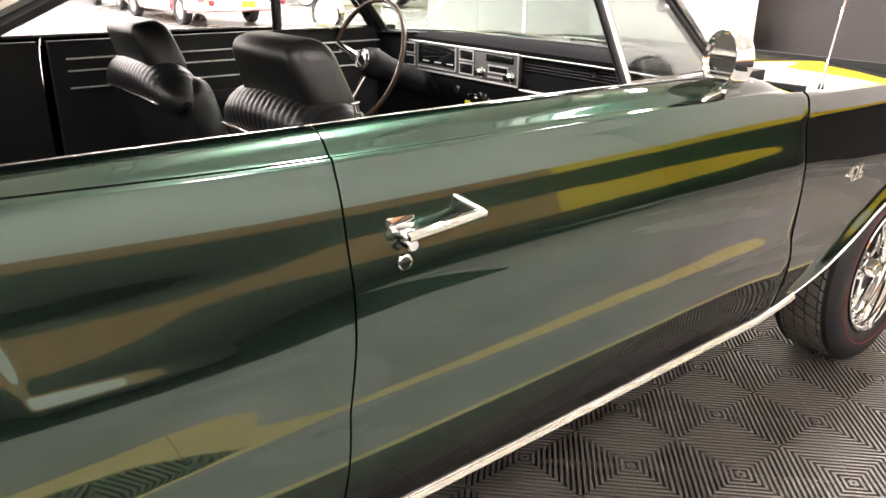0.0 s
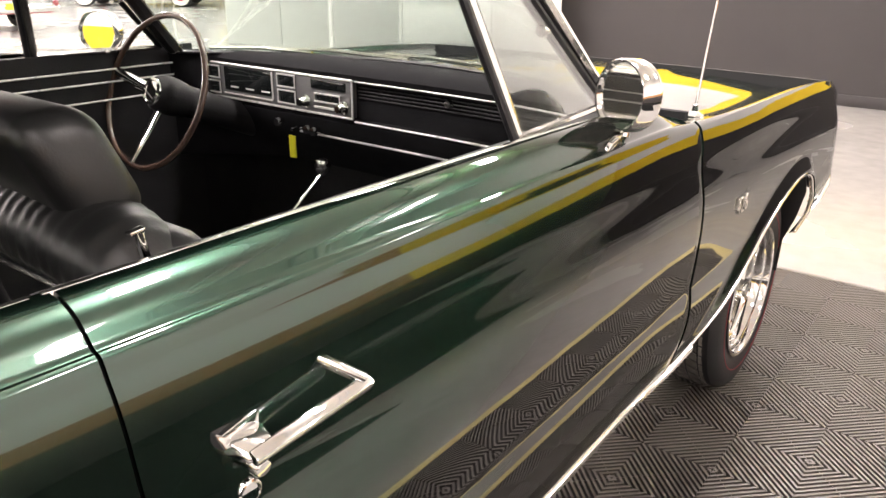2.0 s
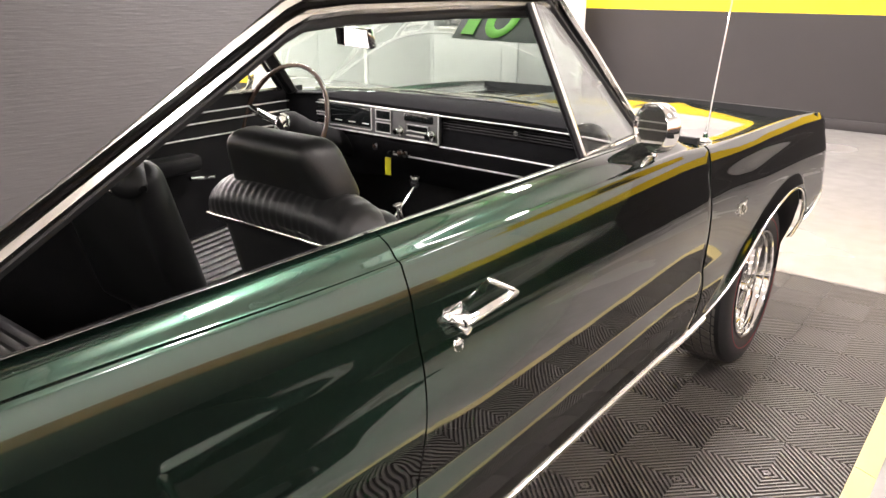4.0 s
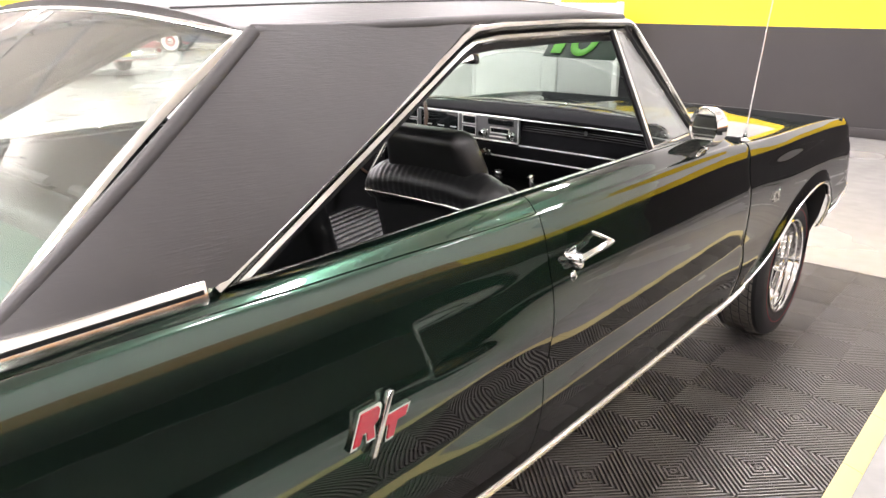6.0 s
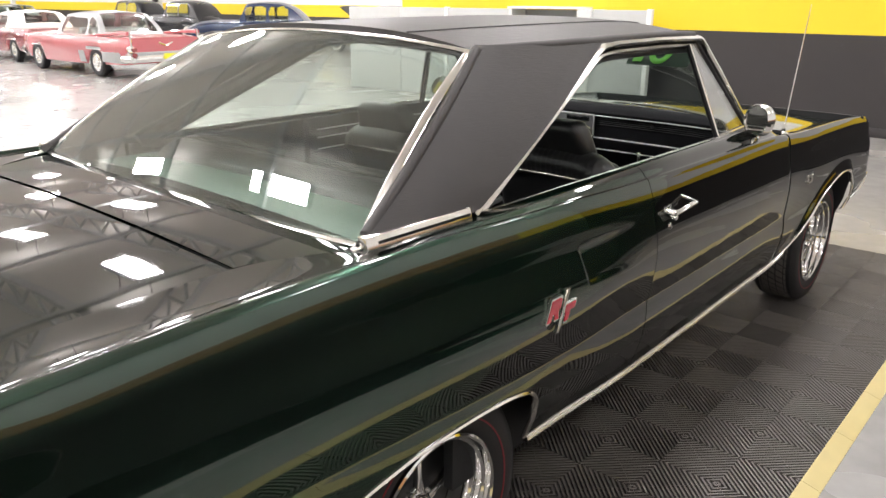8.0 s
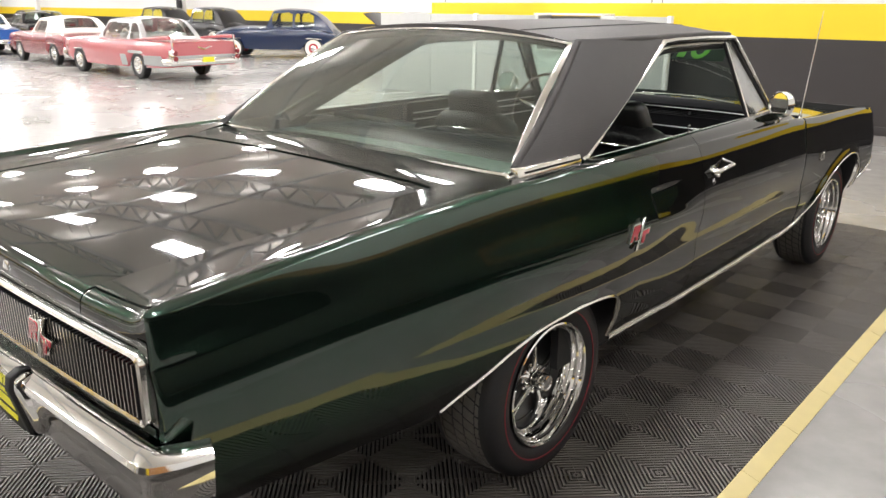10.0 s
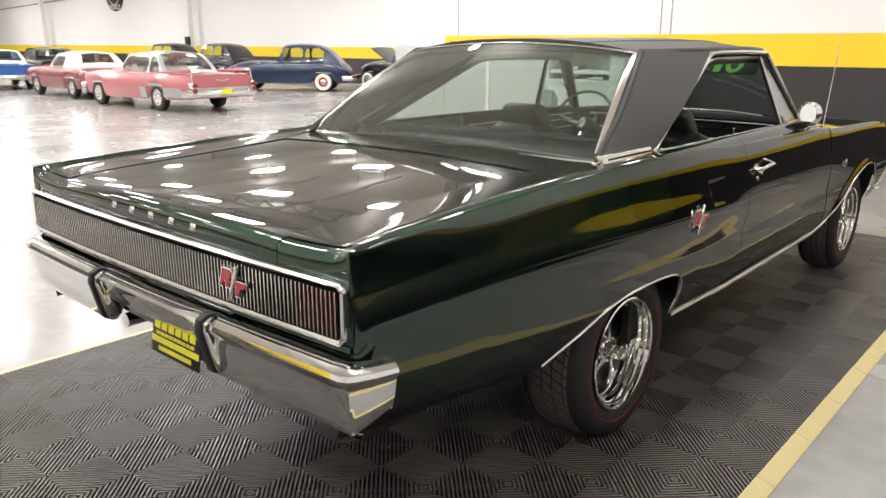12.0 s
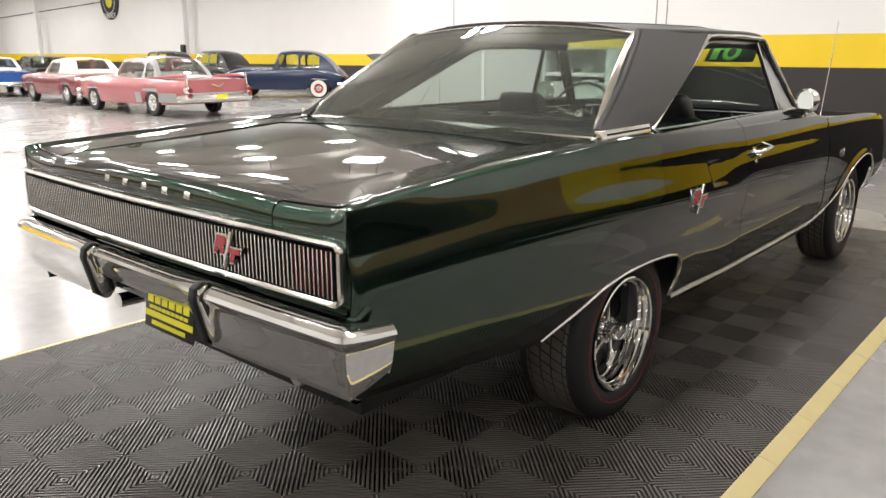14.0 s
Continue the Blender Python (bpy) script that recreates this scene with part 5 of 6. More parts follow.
for a in (2.95, -1.75):
    tube("spoke", [(0.03 * math.cos(a), 0.03 * math.sin(a) - 0.006, -0.03), (0.11 * math.cos(a), 0.11 * math.sin(a) - 0.004, -0.018), (0.205 * math.cos(a), 0.205 * math.sin(a), 0)], [0.018, 0.016, 0.013], CHROME, sw, 10, False, 0.35)
lathe("hub", [(0.048, -0.09), (0.055, -0.035), (0.048, -0.008), (0.040, 0.004), (0.0, 0.006)], DASH, sw, 32, "z")
lathe("horn_cap", [(0.038, 0.002), (0.037, 0.010), (0.030, 0.014), (0.027, 0.010), (0.0, 0.012)], CHROME, sw, 28, "z", "chrome horn cap")
tube("column", [(0, 0, -0.03), (0, 0.0, -0.45)], 0.045, DASH, sw, 20)

con = hang("console", None, car, "black and bright centre console with a floor shifter")
soft_box("body", 0.20, 0.95, 0.24, 0.03, DASH, con, pose(-0.0, 1.50, 0.35, 4))
box("top_plate", -0.07, 0.07, 1.45, 1.90, 0.632, 0.640, DASH, con, 0.002)
for xx in (-0.075, 0.075):
    tube("edge_trim", [(xx, 1.12, 0.600), (xx, 1.90, 0.645)], 0.006, TRIM, con, 6)
tube("shifter", [(-0.02, 1.72, 0.60), (-0.03, 1.80, 0.68), (-0.07, 1.96, 0.755)], 0.0048, CHROME, con, 10)
lathe("shift_knob", [(0.0, 0.03), (0.018, 0.026), (0.023, 0.012), (0.020, -0.005), (0.008, -0.015)], CHROME, con, 20, "z", m=pose(-0.078, 1.978, 0.765))
for sgn in (1, -1):
    dd = door if sgn > 0 else door_l
    P = np.array([[[sgn * 0.742, y, z] for z in np.linspace(0.32, 1.036, 7)] for y in np.linspace(0.86, 2.08, 8)])
    dpn = panel("door_card", P if sgn < 0 else P[::-1], DASH, dd, 0.03, "black vinyl door card")
    P = np.array([[[sgn * 0.742, y, z] for z in np.linspace(0.32, 1.036, 7)] for y in np.linspace(0.05, 0.83, 8)])
    panel("side_card", P if sgn < 0 else P[::-1], DASH, quarter if sgn > 0 else quarter_l, 0.03, "black vinyl side card")
    for z in (0.90, 0.95, 0.985):
        tube("card_trim", [(sgn * 0.735, y, z) for y in np.linspace(0.9, 2.05, 4)], 0.003, BRIGHT, dpn, 6)
    box("armrest", sgn * 0.70 - 0.04, sgn * 0.70 + 0.04, 1.15, 1.55, 0.80, 0.86, DASH, dpn, 0.02)
    tube("window_crank", [(sgn * 0.72, 1.62, 0.76), (sgn * 0.69, 1.60, 0.765), (sgn * 0.68, 1.50, 0.78)], 0.009, CHROME, dpn, 8)
# headliner
P = np.array([[[x, y, 1.375 + 0.03 * (1 - (x / 0.6) ** 2)] for x in np.linspace(-0.58, 0.58, 9)] for y in np.linspace(0.36, 1.60, 6)])
panel("headliner", P, DASH, car, 0.006)
rv = hang("rear_view_mirror", None, car, "interior rear-view mirror")
box("shell", -0.10, 0.10, -0.008, 0.012, -0.028, 0.028, CHROME, rv, 0.006, "", pose(0, 1.63, 1.27, 8, 0, -18))
box("glass", -0.096, 0.096, -0.0105, -0.0085, -0.024, 0.024, MIRROR, rv, 0.0, "", pose(0, 1.63, 1.27, 8, 0, -18))
tube("stalk", [(0, 1.64, 1.30), (0, 1.66, 1.37)], 0.006, CHROME, rv, 8)


# wipers lying on the cowl
for x0, y0, x1, y1 in ((-0.10, 2.34, -0.55, 2.20), (0.42, 2.27, -0.02, 2.355)):
    wp = hang("wiper", None, car, "bright metal windscreen wiper")
    za, zt = 1.012, 1.030
    tube("arm", [(x0, y0 + 0.02, za), ((x0 + x1) / 2, (y0 + y1) / 2 - 0.005, zt), (x1, y1, zt - 0.004)], [0.008, 0.006, 0.004], TRIM, wp, 8)
    tube("blade", [(x1 - 0.17, y1 - 0.07 * (1 if x1 < -0.3 else -0.2), zt - 0.01), (x1, y1, zt - 0.004), (x1 + 0.17, y1 + 0.045 * (1 if x1 < -0.3 else -0.2), zt - 0.01)], 0.006, TRIM, wp, 8)
# marker strokes on the inside of the windshield
k = Matrix.Translation((0.465, 1.705, 1.325)) @ pose(0, 0, 0, -43, 0, -4)
box("marker_patch", -0.150, 0.120, -0.0022, -0.0006, -0.066, 0.060, GREENFILM, front_glass, 0.0, "dark green translucent patch", k)
tube("paint_stroke", [(-0.015 + 0.036 * math.cos(a), -0.004, 0.046 * math.sin(a)) for a in np.linspace(0, 2 * math.pi, 25)[:-1]], 0.013, GREENINK, front_glass, 6, True, 0.15, (0, 1, 0), "bright green marker ring", k)
box("paint_stroke", -0.125, -0.085, -0.005, -0.003, -0.052, 0.050, GREENINK, front_glass, 0.0, "bright green marker stroke", k)
box("paint_stroke", -0.085, -0.066, -0.005, -0.003, 0.018, 0.048, GREENINK, front_glass, 0.0, "bright green marker stroke", k)

# ---- office partition by the front wall ----
def partition():
    t = thing("office_partition", "pale grey and white chest-high office partition against the wall", "partition", "", pose(0, 0, G))
    for x0, x1 in ((-8.95, -7.665), (-7.655, -6.645), (-6.575, -5.345), (-3.895, -3.065)):
        box("panel", x0, x1, 8.52, 8.57, 0.0, 1.415, PANELGREY, t, 0.006)
    for x in (-6.61, -3.03):
        box("post", x - 0.033, x + 0.033, 8.505, 8.585, 0.0, 1.43, WHITEWALL, t, 0.005)
    # open hutch between two panels
    hutch = hang("hutch", None, t, "open pale hutch with a shelf over a counter")
    for x0, x1 in ((-5.34, -5.28), (-4.14, -3.90)):
        box("side_panel", x0, x1, 8.50, 8.90, 0.0, 1.415, PALE, hutch, 0.005)
    box("back_panel", -5.278, -4.142, 8.86, 8.90, 0.0, 1.40, GREYPANEL, hutch)
    box("top", -5.36, -4.12, 8.49, 8.90, 1.418, 1.448, WHITEWALL, hutch, 0.005)
    box("shelf", -5.277, -4.143, 8.52, 8.858, 0.985, 1.045, WHITEWALL, hutch, 0.005)
    box("counter", -5.277, -4.143, 8.46, 8.858, 0.86, 0.89, WHITEWALL, hutch, 0.005)
    box("counter_front", -5.277, -4.143, 8.50, 8.53, 0.0, 0.858, PALE, hutch, 0.004)
    return t


def letter_tray(x, y, z):
    t = thing("letter_tray", "small dark letter tray with papers on the hutch shelf", "tray", "", pose(x, y, z))
    box("tray_base", -0.16, 0.16, -0.11, 0.11, 0.0, 0.012, BLACK, t, 0.003)
    for x0 in (-0.16, 0.15):
        box("tray_side", x0, x0 + 0.01, -0.11, 0.11, 0.0125, 0.07, BLACK, t, 0.002)
    box("paper_stack", -0.14, 0.14, -0.10, 0.10, 0.0125, 0.04, WHITEWALL, t, 0.002, "stack of white paper")


letter_tray(-4.92, 8.68, 1.045 + G)
letter_tray(-4.45, 8.68, 0.89 + G)
partition()

# ---- the other cars in the hall ----
def plain_wheel(parent, x, y, r, white, centre):
    w = hang("wheel", None, parent)
    w.matrix_basis = pose(x, y, r, 0, 0, 0 if x > 0 else 180)
    lathe("tyre", [(r * 0.60, -0.09), (r * 0.9, -0.10), (r, -0.07), (r, 0.07), (r * 0.9, 0.10), (r * 0.62, 0.095), (r * 0.60, 0.07)], RUBBER, w, 32, "x", closed=True)
    if white:
        wi = 0.50 if centre else 0.66
        lathe("whitewall", [(r * wi, 0.092), (r * wi, 0.100), (r * 0.86, 0.104), (r * 0.86, 0.094)], CREAM, w, 32, "x", "white side band", closed=True)
    if centre:
        lathe("wheel_disc", [(r * 0.64, 0.06), (r * 0.64, 0.090), (r * 0.5, 0.080), (r * 0.26, 0.092), (0, 0.094)], centre, w, 28, "x", "red wheel disc")
    lathe("wheel_cover", [(r * 0.30, 0.07), (r * 0.30, 0.096), (r * 0.2, 0.112), (0, 0.118)] if centre else [(r * 0.62, 0.06), (r * 0.62, 0.088), (r * 0.5, 0.10), (r * 0.28, 0.085), (r * 0.24, 0.11), (0, 0.115)], CHROME, w, 28, "x", "chrome wheel cover")


def glass_panes(V, faces_by_window, parent):
    """one pane for each window, holding only its own corners"""
    for faces in faces_by_window.values():
        used = sorted({i for f in faces for i in f})
        at = {i: k for k, i in enumerate(used)}
        hang("window_pane", mesh_of("window_pane", [V[i] for i in used], [[at[i] for i in f] for f in faces], GLASS), parent).visible_shadow = False


def parked_car(name, label, m, paint, top_paint, L, wb, half, stations, cabin, r=0.34, white=True, group="", fins=False, plate_bar=True, bulge=0.0, rear_win=(0.15, 0.92, 1), side_wins=(), two_tone=True, centre=None):
    """A parked car that faces local +y with its rear axle at the origin. stations: y, half-width factor, underside, beltline, crown.
    cabin: y of the lower front, upper front, upper rear and lower rear glass edges, roof height, roof half-width."""
    t = thing(name, label, "car", group, Matrix.Translation((0, 0, G)) @ m @ Matrix.Scale(0.86, 4))
    ys = [s[0] for s in stations]
    fw, fu, fb, fc = (curve(ys, [s[k] for s in stations]) for k in (1, 2, 3, 4))
    P = []
    for y in np.linspace(ys[0], ys[-1], 46):
        w, u, b, c = half * float(fw(y)), float(fu(y)), float(fb(y)), float(fc(y))
        for ya in (0.0, wb):
            if abs(y - ya) < r * 1.12:
                u = max(u, r + 0.02 + math.sqrt(max(0, (r * 1.12) ** 2 - (y - ya) ** 2)) * 0.72)
        half_pts = [(w * 0.94, u), (w * 0.99, u + (b - u) * 0.3), (w, u + (b - u) * 0.6), (w * 0.985, b - 0.06), (w * 0.95, b - 0.01), (w * 0.86, b + 0.012), (w * 0.5, b + c * 0.75)]
        P.append([[-x, y, z] for x, z in half_pts] + [[0, y, b + c]] + [[x, y, z] for x, z in half_pts[::-1]])
    body = panel("body", np.array(P), paint, t, 0.02, sharp=0.8)
    for yy in (ys[0], ys[-1]):
        row = P[0] if yy == ys[0] else P[-1]
        V = [tuple(p) for p in row]
        mesh = mesh_of("end_panel", V, [tuple(range(len(V)))], paint, False)
        hang("end_panel", mesh, body)
    y1, y2, y3, y4, hz, hw = cabin
    belt = lambda y: float(fb(y)) + 0.01
    wl = half * 0.84
    shape = curve([y4, y4 + (y3 - y4) * 0.35, y4 + (y3 - y4) * 0.7, y3, (y2 + y3) / 2, y2, y2 + (y1 - y2) * 0.5, y1], [belt(y4), belt(y4) + (hz - belt(y4)) * (0.42 + bulge), belt(y4) + (hz - belt(y4)) * (0.8 + bulge * 0.7), hz, hz + 0.03, hz - 0.01, (hz + belt(y1)) / 2, belt(y1)])
    cy = list(np.linspace(y4, y3, 12)) + list(np.linspace(y3, y2, 16))[1:] + list(np.linspace(y2, y1, 8))[1:]
    hw_at = lambda y, z: wl + (hw - wl) * min(1.0, max(0.0, (z - belt(y)) / (hz - belt(y)))) ** 1.3
    # the shell over the top, open where the front and rear glass sit
    V, F, panes = [], [], {}
    na = 13
    for y in cy:
        z = float(shape(y))
        for s in np.linspace(-1, 1, na):
            V.append((hw_at(y, z) * s, y, z + 0.05 * (1 - s * s) * min(1, (z - belt(y)) / 0.15)))
    for i in range(len(cy) - 1):
        ym = (cy[i] + cy[i + 1]) / 2
        for j in range(na - 1):
            front_hole = ym > y2 + 0.02 and 0 < j < na - 2
            rear_hole = y4 + (y3 - y4) * rear_win[0] < ym < y4 + (y3 - y4) * rear_win[1] and rear_win[2] <= j <= na - 2 - rear_win[2]
            (panes.setdefault(front_hole, []) if front_hole or rear_hole else F).append((i * na + j, i * na + j + 1, (i + 1) * na + j + 1, (i + 1) * na + j))
    hang("roof", mesh_of("roof", V, F, top_paint), t)
    glass_panes(V, panes, t)
    # the sides, open where the side windows sit
    nz = 14
    for sgn in (-1, 1):
        q = lambda x, y, z: (x * sgn, y, z)
        V, F, panes = [], [], {}
        cs = np.linspace(y4, y1, 60)
        for y in cs:
            zt = float(shape(y))
            for k in range(nz + 1):
                z = belt(y) + (zt - belt(y)) * k / nz
                V.append(q(hw_at(y, z), y, z))
        for i in range(59):
            ym = (cs[i] + cs[i + 1]) / 2
            for k in range(nz):
                zm = belt(ym) + (float(shape(ym)) - belt(ym)) * (k + 0.5) / nz
                hole = None
                for wa, wb2 in side_wins:
                    u = (ym - (wa + wb2) / 2) / ((wb2 - wa) / 2)
                    lo_z, hi_z = belt(ym) + 0.03, min(hz - 0.07, float(shape(ym)) - 0.06)
                    if hi_z > lo_z:
                        vv = (zm - (lo_z + hi_z) / 2) / ((hi_z - lo_z) / 2)
                        if abs(u) ** 5 + abs(vv) ** 5 < 1:
                            hole = wa
                a0 = i * (nz + 1) + k
                (F if hole is None else panes.setdefault(hole, [])).append((a0, a0 + 1, a0 + nz + 2, a0 + nz + 1))
        glass_panes(V, panes, t)
        hang("cabin_side", mesh_of("cabin_side", V, F, top_paint if two_tone else paint), t)
        tube("window_sill", [q(wl, y, belt(y)) for y in np.linspace(y4, y1, 8)], 0.012, CHROME, t, 6)
        tube("side_trim", [q(half * float(fw(y)) * 1.0, y, float(fu(0.7)) + (belt(y) - float(fu(0.7))) * 0.55) for y in np.linspace(ys[0] + 0.25, ys[-1] - 0.3, 12)], 0.014, CHROME, t, 6)
        if fins:
            tube("fin", [q(half * 0.90, y, belt(y) + 0.01 + 0.10 * max(0, (0.4 - y) / 1.7)) for y in np.linspace(ys[0] + 0.02, 0.4, 8)], [0.05, 0.05, 0.045, 0.04, 0.035, 0.03, 0.02, 0.01], paint, t, 8)
            for z in (0.56, 0.69):
                lathe("tail_lamp", [(0.0, -0.16), (0.052, -0.155), (0.062, -0.145), (0.062, 0.02)], LENS, t, 20, "y", m=pose(sgn * half * 0.88, ys[0], z))
            side_w = lambda y: sgn * (half * float(fw(y)) + 0.012)
            # bright lower panel in front of, over and behind the wheel opening, its front edge slanted
            P2 = np.array([[[side_w(y + 0.30 * (z - 0.33)), y + 0.30 * (z - 0.33), z] for z in np.linspace(0.33, 0.60, 4)] for y in np.linspace(0.40, 0.70, 4)])
            panel("trim_plate", P2 if sgn > 0 else P2[::-1], SILVERCAR, t, -0.004, "silver ribbed lower plate")
            P2 = np.array([[[side_w(y), y, z] for z in np.linspace(0.645 if abs(y) < 0.4 else 0.60, 0.70, 3)] for y in np.linspace(-0.52, 0.52, 9)])
            panel("trim_plate", P2 if sgn > 0 else P2[::-1], SILVERCAR, t, -0.004, "silver plate over the wheel opening")
            P2 = np.array([[[side_w(y), y, z] for z in np.linspace(0.37, 0.70, 4)] for y in np.linspace(ys[0] + 0.12, -0.40, 5)])
            panel("trim_plate", P2 if sgn > 0 else P2[::-1], SILVERCAR, t, -0.004, "silver lower rear plate")
        else:
            box("tail_lamp", sgn * half * 0.72 - 0.14, sgn * half * 0.72 + 0.14, ys[0] - 0.02, ys[0] + 0.02, 0.66, 0.78, LENS, t, 0.01)
    for ye, d in ((ys[0], -1), (ys[-1], 1)):
        tube("bumper", [(-half * 0.97, ye - d * 0.25, 0.47), (-half * 0.95, ye + d * 0.04, 0.47), (0, ye + d * 0.09, 0.47), (half * 0.95, ye + d * 0.04, 0.47), (half * 0.97, ye - d * 0.25, 0.47)], 0.07, CHROME, t, 10, False, 1.2)
    if fins:
        for sgn in (-1, 1):
            box("bumper_pod", sgn * half * 0.88 - 0.07, sgn * half * 0.88 + 0.07, ys[0] - 0.14, ys[0] + 0.12, 0.38, 0.77, CHROME, t, 0.06, "chrome bumper pod")
            tube("tail_edge", [(sgn * half * 0.90, ys[0] - 0.02, 0.52), (sgn * half * 0.885, ys[0] - 0.03, 0.8), (sgn * half * 0.87, ys[0] + 0.02, 1.10)], 0.022, CHROME, t, 8)
            tube("emblem_bar", [(0.0, ys[0] - 0.02, 0.76), (sgn * 0.17, ys[0] - 0.005, 0.82)], 0.016, CHROME, t, 6)
        box("lower_panel", -half * 0.8, half * 0.8, ys[0] - 0.03, ys[0] + 0.02, 0.50, 0.62, SILVERCAR, t, 0.01, "bright ribbed lower panel")
    if plate_bar:
        box("plate", -0.16, 0.16, ys[0] - 0.175, ys[0] - 0.165, 0.46, 0.58, PLATEYEL, t, 0.0)
    for y in (-0.1 + (y1 + y4) / 2 + 0.35, (y1 + y4) / 2 - 0.45):
        soft_box("seat", half * 1.45, 0.22, 0.55, 0.06, GREYPANEL if fins else SEAT, t, pose(0, y, 0.55, 12))
    for x in (-half + 0.13, half - 0.13):
        for y in (0.0, wb):
            plain_wheel(t, x, y, r, white, centre)
    return t


FIFTIES = [(-1.55, 0.90, 0.36, 0.90, 0.02), (-1.2, 0.97, 0.33, 0.92, 0.03), (0, 1.0, 0.30, 0.92, 0.04), (1.5, 1.0, 0.28, 0.92, 0.03), (2.6, 0.98, 0.28, 0.93, 0.05), (3.6, 0.96, 0.30, 0.90, 0.05), (4.05, 0.90, 0.36, 0.84, 0.04)]
SIXTIES = [(-1.25, 0.94, 0.40, 0.86, 0.02), (-0.8, 0.98, 0.34, 0.90, 0.03), (0, 1.0, 0.30, 0.92, 0.03), (1.4, 1.0, 0.28, 0.90, 0.03), (2.4, 0.99, 0.28, 0.90, 0.05), (3.6, 0.96, 0.32, 0.86, 0.04), (3.9, 0.92, 0.38, 0.80, 0.03)]
FORTIES = [(-0.95, 0.62, 0.40, 0.62, 0.10), (-0.75, 0.82, 0.34, 0.80, 0.16), (-0.3, 0.95, 0.32, 0.92, 0.20), (0.3, 1.0, 0.30, 0.98, 0.10), (1.4, 1.0, 0.30, 1.0, 0.05), (1.9, 0.94, 0.30, 1.0, 0.06), (2.6, 0.88, 0.34, 0.98, 0.08), (3.2, 0.80, 0.40, 0.88, 0.10), (3.55, 0.55, 0.46, 0.74, 0.10)]

parked_car("fifties_hardtop", "coral pink finned fifties hardtop with a silver roof", pose(-14.05, 6.93, 0, 0, 0, 91), CORAL, SILVERCAR, 5.6, 3.2, 0.98, FIFTIES, (2.15, 1.70, 0.40, -0.15, 1.42, 0.66), white=False, fins=True, side_wins=((0.05, 0.52), (0.60, 1.92)), bulge=0.08, rear_win=(0.06, 0.90, 1))
parked_car("convertible", "maroon red sixties convertible with a raised cream top", pose(-19.3, 7.3, 0, 0, 0, 88), MAROON, CREAM, 5.2, 2.95, 0.96, SIXTIES, (1.95, 1.50, 0.30, -0.15, 1.36, 0.64), white=False, side_wins=((0.75, 1.72),), bulge=0.10, rear_win=(0.2, 0.85, 2))
FORTY = dict(plate_bar=False, two_tone=False, bulge=0.12, rear_win=(0.62, 0.9, 4), side_wins=((-0.05, 0.62), (0.72, 1.42)))
parked_car("fastback_sedan", "navy blue forties fastback sedan with whitewalls and red wheels", pose(-17.15, 13.6, 0, 0, 0, 131), NAVY, NAVY, 4.6, 2.85, 0.88, FORTIES, (1.68, 1.38, 0.25, -0.78, 1.60, 0.58), centre=RED, **FORTY)
parked_car("old_sedan", "black thirties sedan parked in the far row", pose(-24.6, 15.2, 0, 0, 0, 98), BLACKCAR, BLACKCAR, 4.5, 2.8, 0.86, FORTIES, (1.68, 1.42, 0.25, -0.7, 1.62, 0.58), **FORTY)
parked_car("old_sedan", "black thirties sedan parked in the far row", pose(-28.9, 15.4, 0, 0, 0, 98), BLACKCAR, BLACKCAR, 4.5, 2.8, 0.86, FORTIES, (1.68, 1.42, 0.25, -0.7, 1.62, 0.58), **FORTY)
dark_roadster = parked_car("open_hood_car", "black thirties car with its hood raised", pose(-13.9, 15.3, 0, 0, 0, 90), BLACKCAR, BLACKCAR, 4.5, 2.8, 0.86, FORTIES, (1.65, 1.40, 0.25, -0.7, 1.50, 0.56), **FORTY)
P = np.array([[[x, 2.0 + 1.0 * math.cos(0.55) * v, 1.02 + 1.0 * math.sin(0.55) * v * 0.9 + 0.05 * (1 - (x / 0.6) ** 2)] for x in np.linspace(-0.55, 0.55, 7)] for v in np.linspace(0, 1, 5)])
panel("raised_hood", P, BLACKCAR, dark_roadster, 0.02)
SIXTY = dict(white=False, plate_bar=False, side_wins=((0.2, 0.9), (0.95, 1.65)))
CAB = (1.95, 1.50, 0.30, -0.15, 1.36, 0.62)
parked_car("far_sedan", "dark sedan far across the hall", pose(-30.5, 10.6, 0, 0, 0, 85), BLACKCAR, BLACKCAR, 5.0, 2.9, 0.92, SIXTIES, CAB, **SIXTY)
parked_car("far_sedan", "dark sedan far across the hall", pose(-35.5, 13.0, 0, 0, 0, 85), BLACKCAR, SILVERCAR, 5.0, 2.9, 0.92, SIXTIES, CAB, **SIXTY)
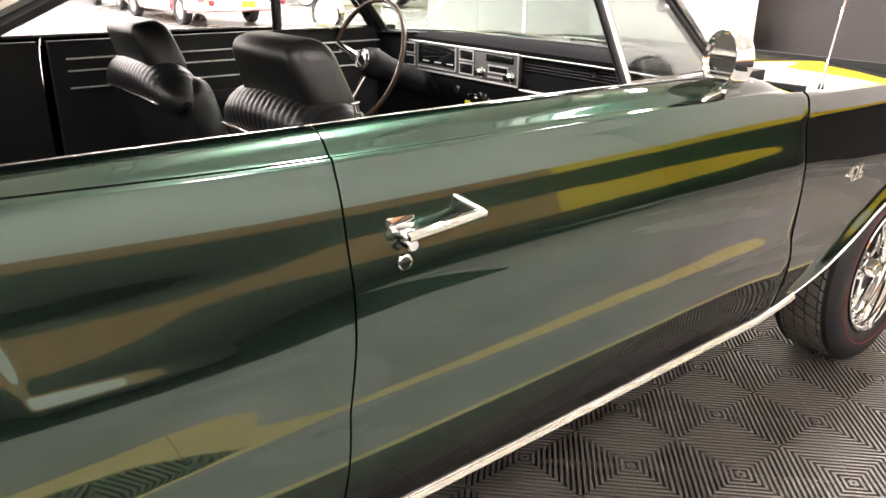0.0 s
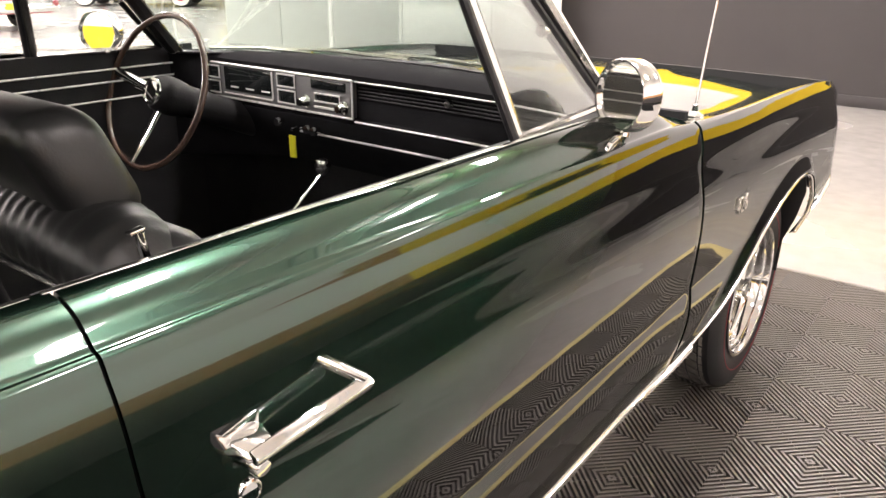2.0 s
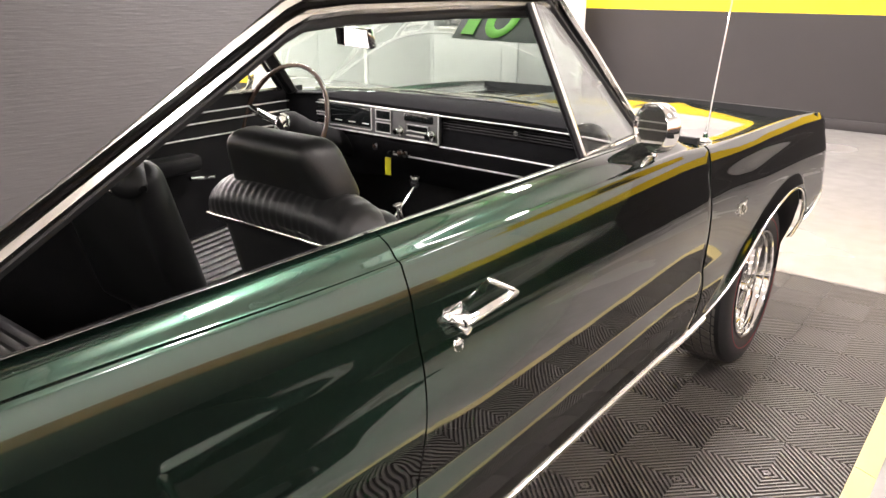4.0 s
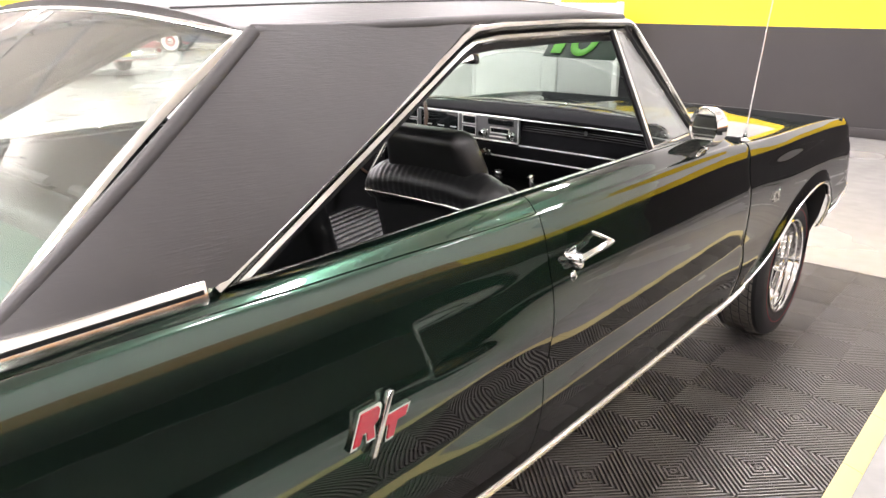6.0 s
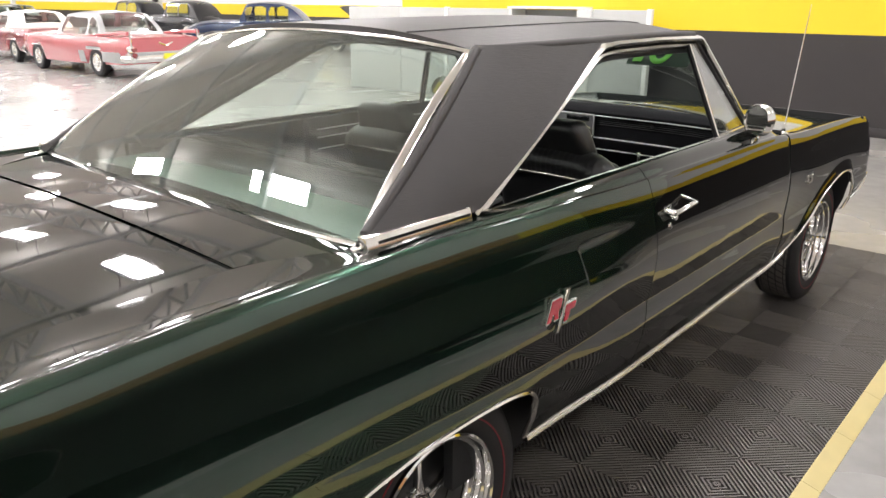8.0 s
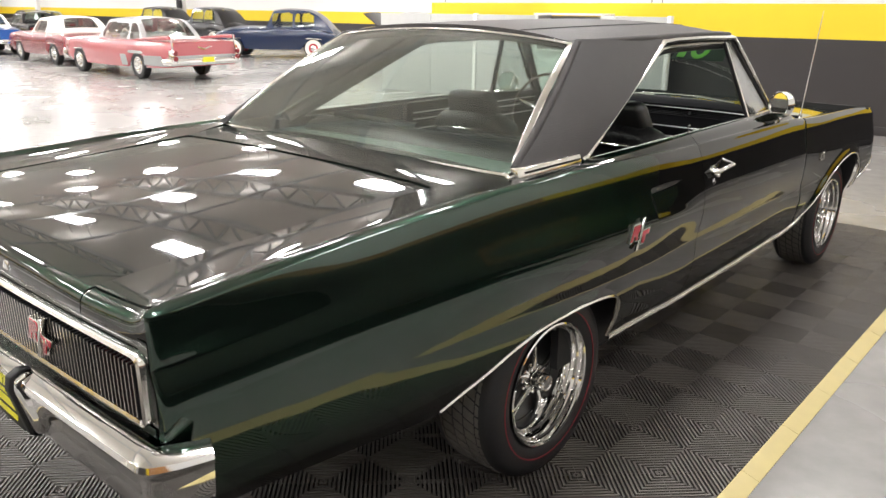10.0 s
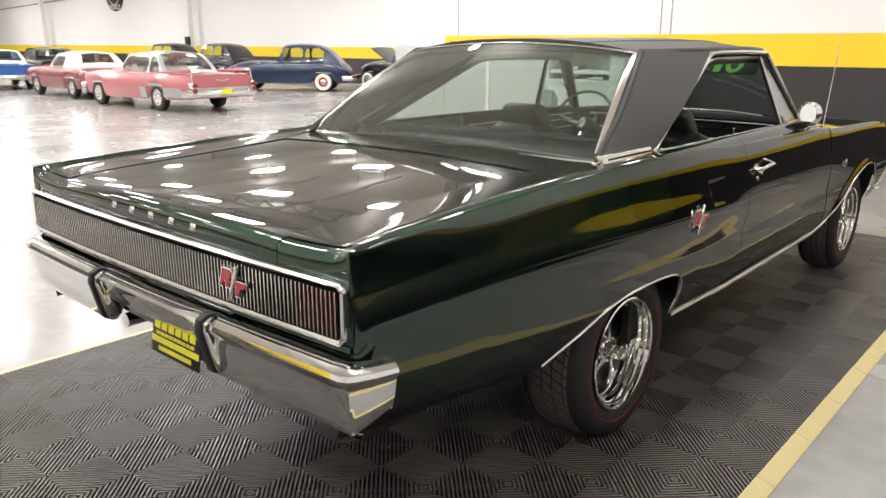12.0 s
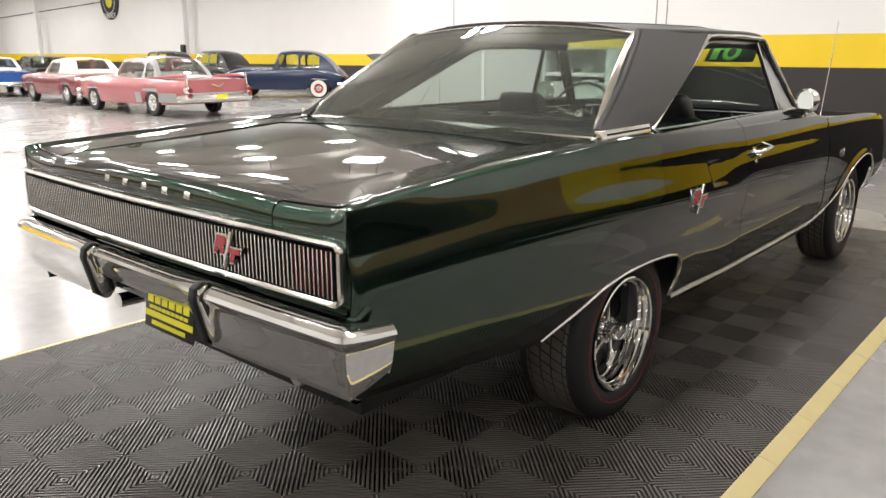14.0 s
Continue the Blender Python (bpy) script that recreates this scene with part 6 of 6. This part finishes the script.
parked_car("far_sedan", "dark sedan far across the hall", pose(-41.0, 14.5, 0, 0, 0, 85), BLACKCAR, BLACKCAR, 5.0, 2.9, 0.92, SIXTIES, CAB, **SIXTY)
parked_car("blue_coupe", "bright blue car with only its tail in view", pose(-25.4, 7.0, 0, 0, 0, 80), mat("blue_paint", (0.02, 0.09, 0.30), 0.25, coat=0.8, var=0.06, scale=6), CREAM, 5.0, 2.9, 0.92, SIXTIES, CAB, **SIXTY)


# ---- columns, conduit and a hanging sign on the far wall ----
def column(x, y):
    t = thing("steel_column", "white painted steel column of the hall", "column", "hall columns")
    box("shaft", x - 0.11, x + 0.11, y - 0.11, y + 0.11, G, CEIL, STEEL, t, 0.01)
    box("base_plate", x - 0.2, x + 0.2, y - 0.2, y + 0.2, G, 0.0, STEEL, t, 0.003)
    return t


column(-30.8, 17.0)
column(-47.1, 17.0)
sp = thing("wall_speaker", "small black box fixed to a column", "wall box")
sp.matrix_basis = pose(-30.75, 16.86, 1.55)
box("case", -0.14, 0.14, -0.13, 0.02, -0.22, 0.16, BLACK, sp, 0.02)
cable = thing("conduit", "thin black conduit clipped to the white far wall", "conduit")
tube("pipe", [(-58.0, 17.36, 3.44), (-47.0, 17.36, 3.745), (-34.0, 17.36, 4.12)], 0.02, BLACK, cable, 8)
for k in range(9):
    f = k / 8
    box("clip", -57 + 22 * f - 0.03, -57 + 22 * f + 0.03, 17.34, 17.398, 3.44 + 0.62 * f, 3.50 + 0.62 * f, BLACK, cable)
sign = thing("round_sign", "round black and white sign with the word SERVICE", "sign")
sign.matrix_basis = pose(-38.55, 17.36, 3.98)
lathe("disc", [(0.0, -0.05), (0.92, -0.05), (0.95, -0.03), (0.95, 0.03)], BLACK, sign, 48, "y", "black round disc")
lathe("ring", [(0.60, -0.052), (0.60, -0.058), (0.64, -0.058), (0.64, -0.052)], WHITEWALL, sign, 48, "y", "white ring", closed=True)
lathe("crest", [(0.0, -0.062), (0.34, -0.062), (0.36, -0.05)], PLATEYEL, sign, 32, "y", "yellow plain crest")
part("lettering", text_geo("SERVICE", 0.36, 0.006), WHITEWALL, sign, "white lettering", pose(0, -0.058, -0.76, 90))
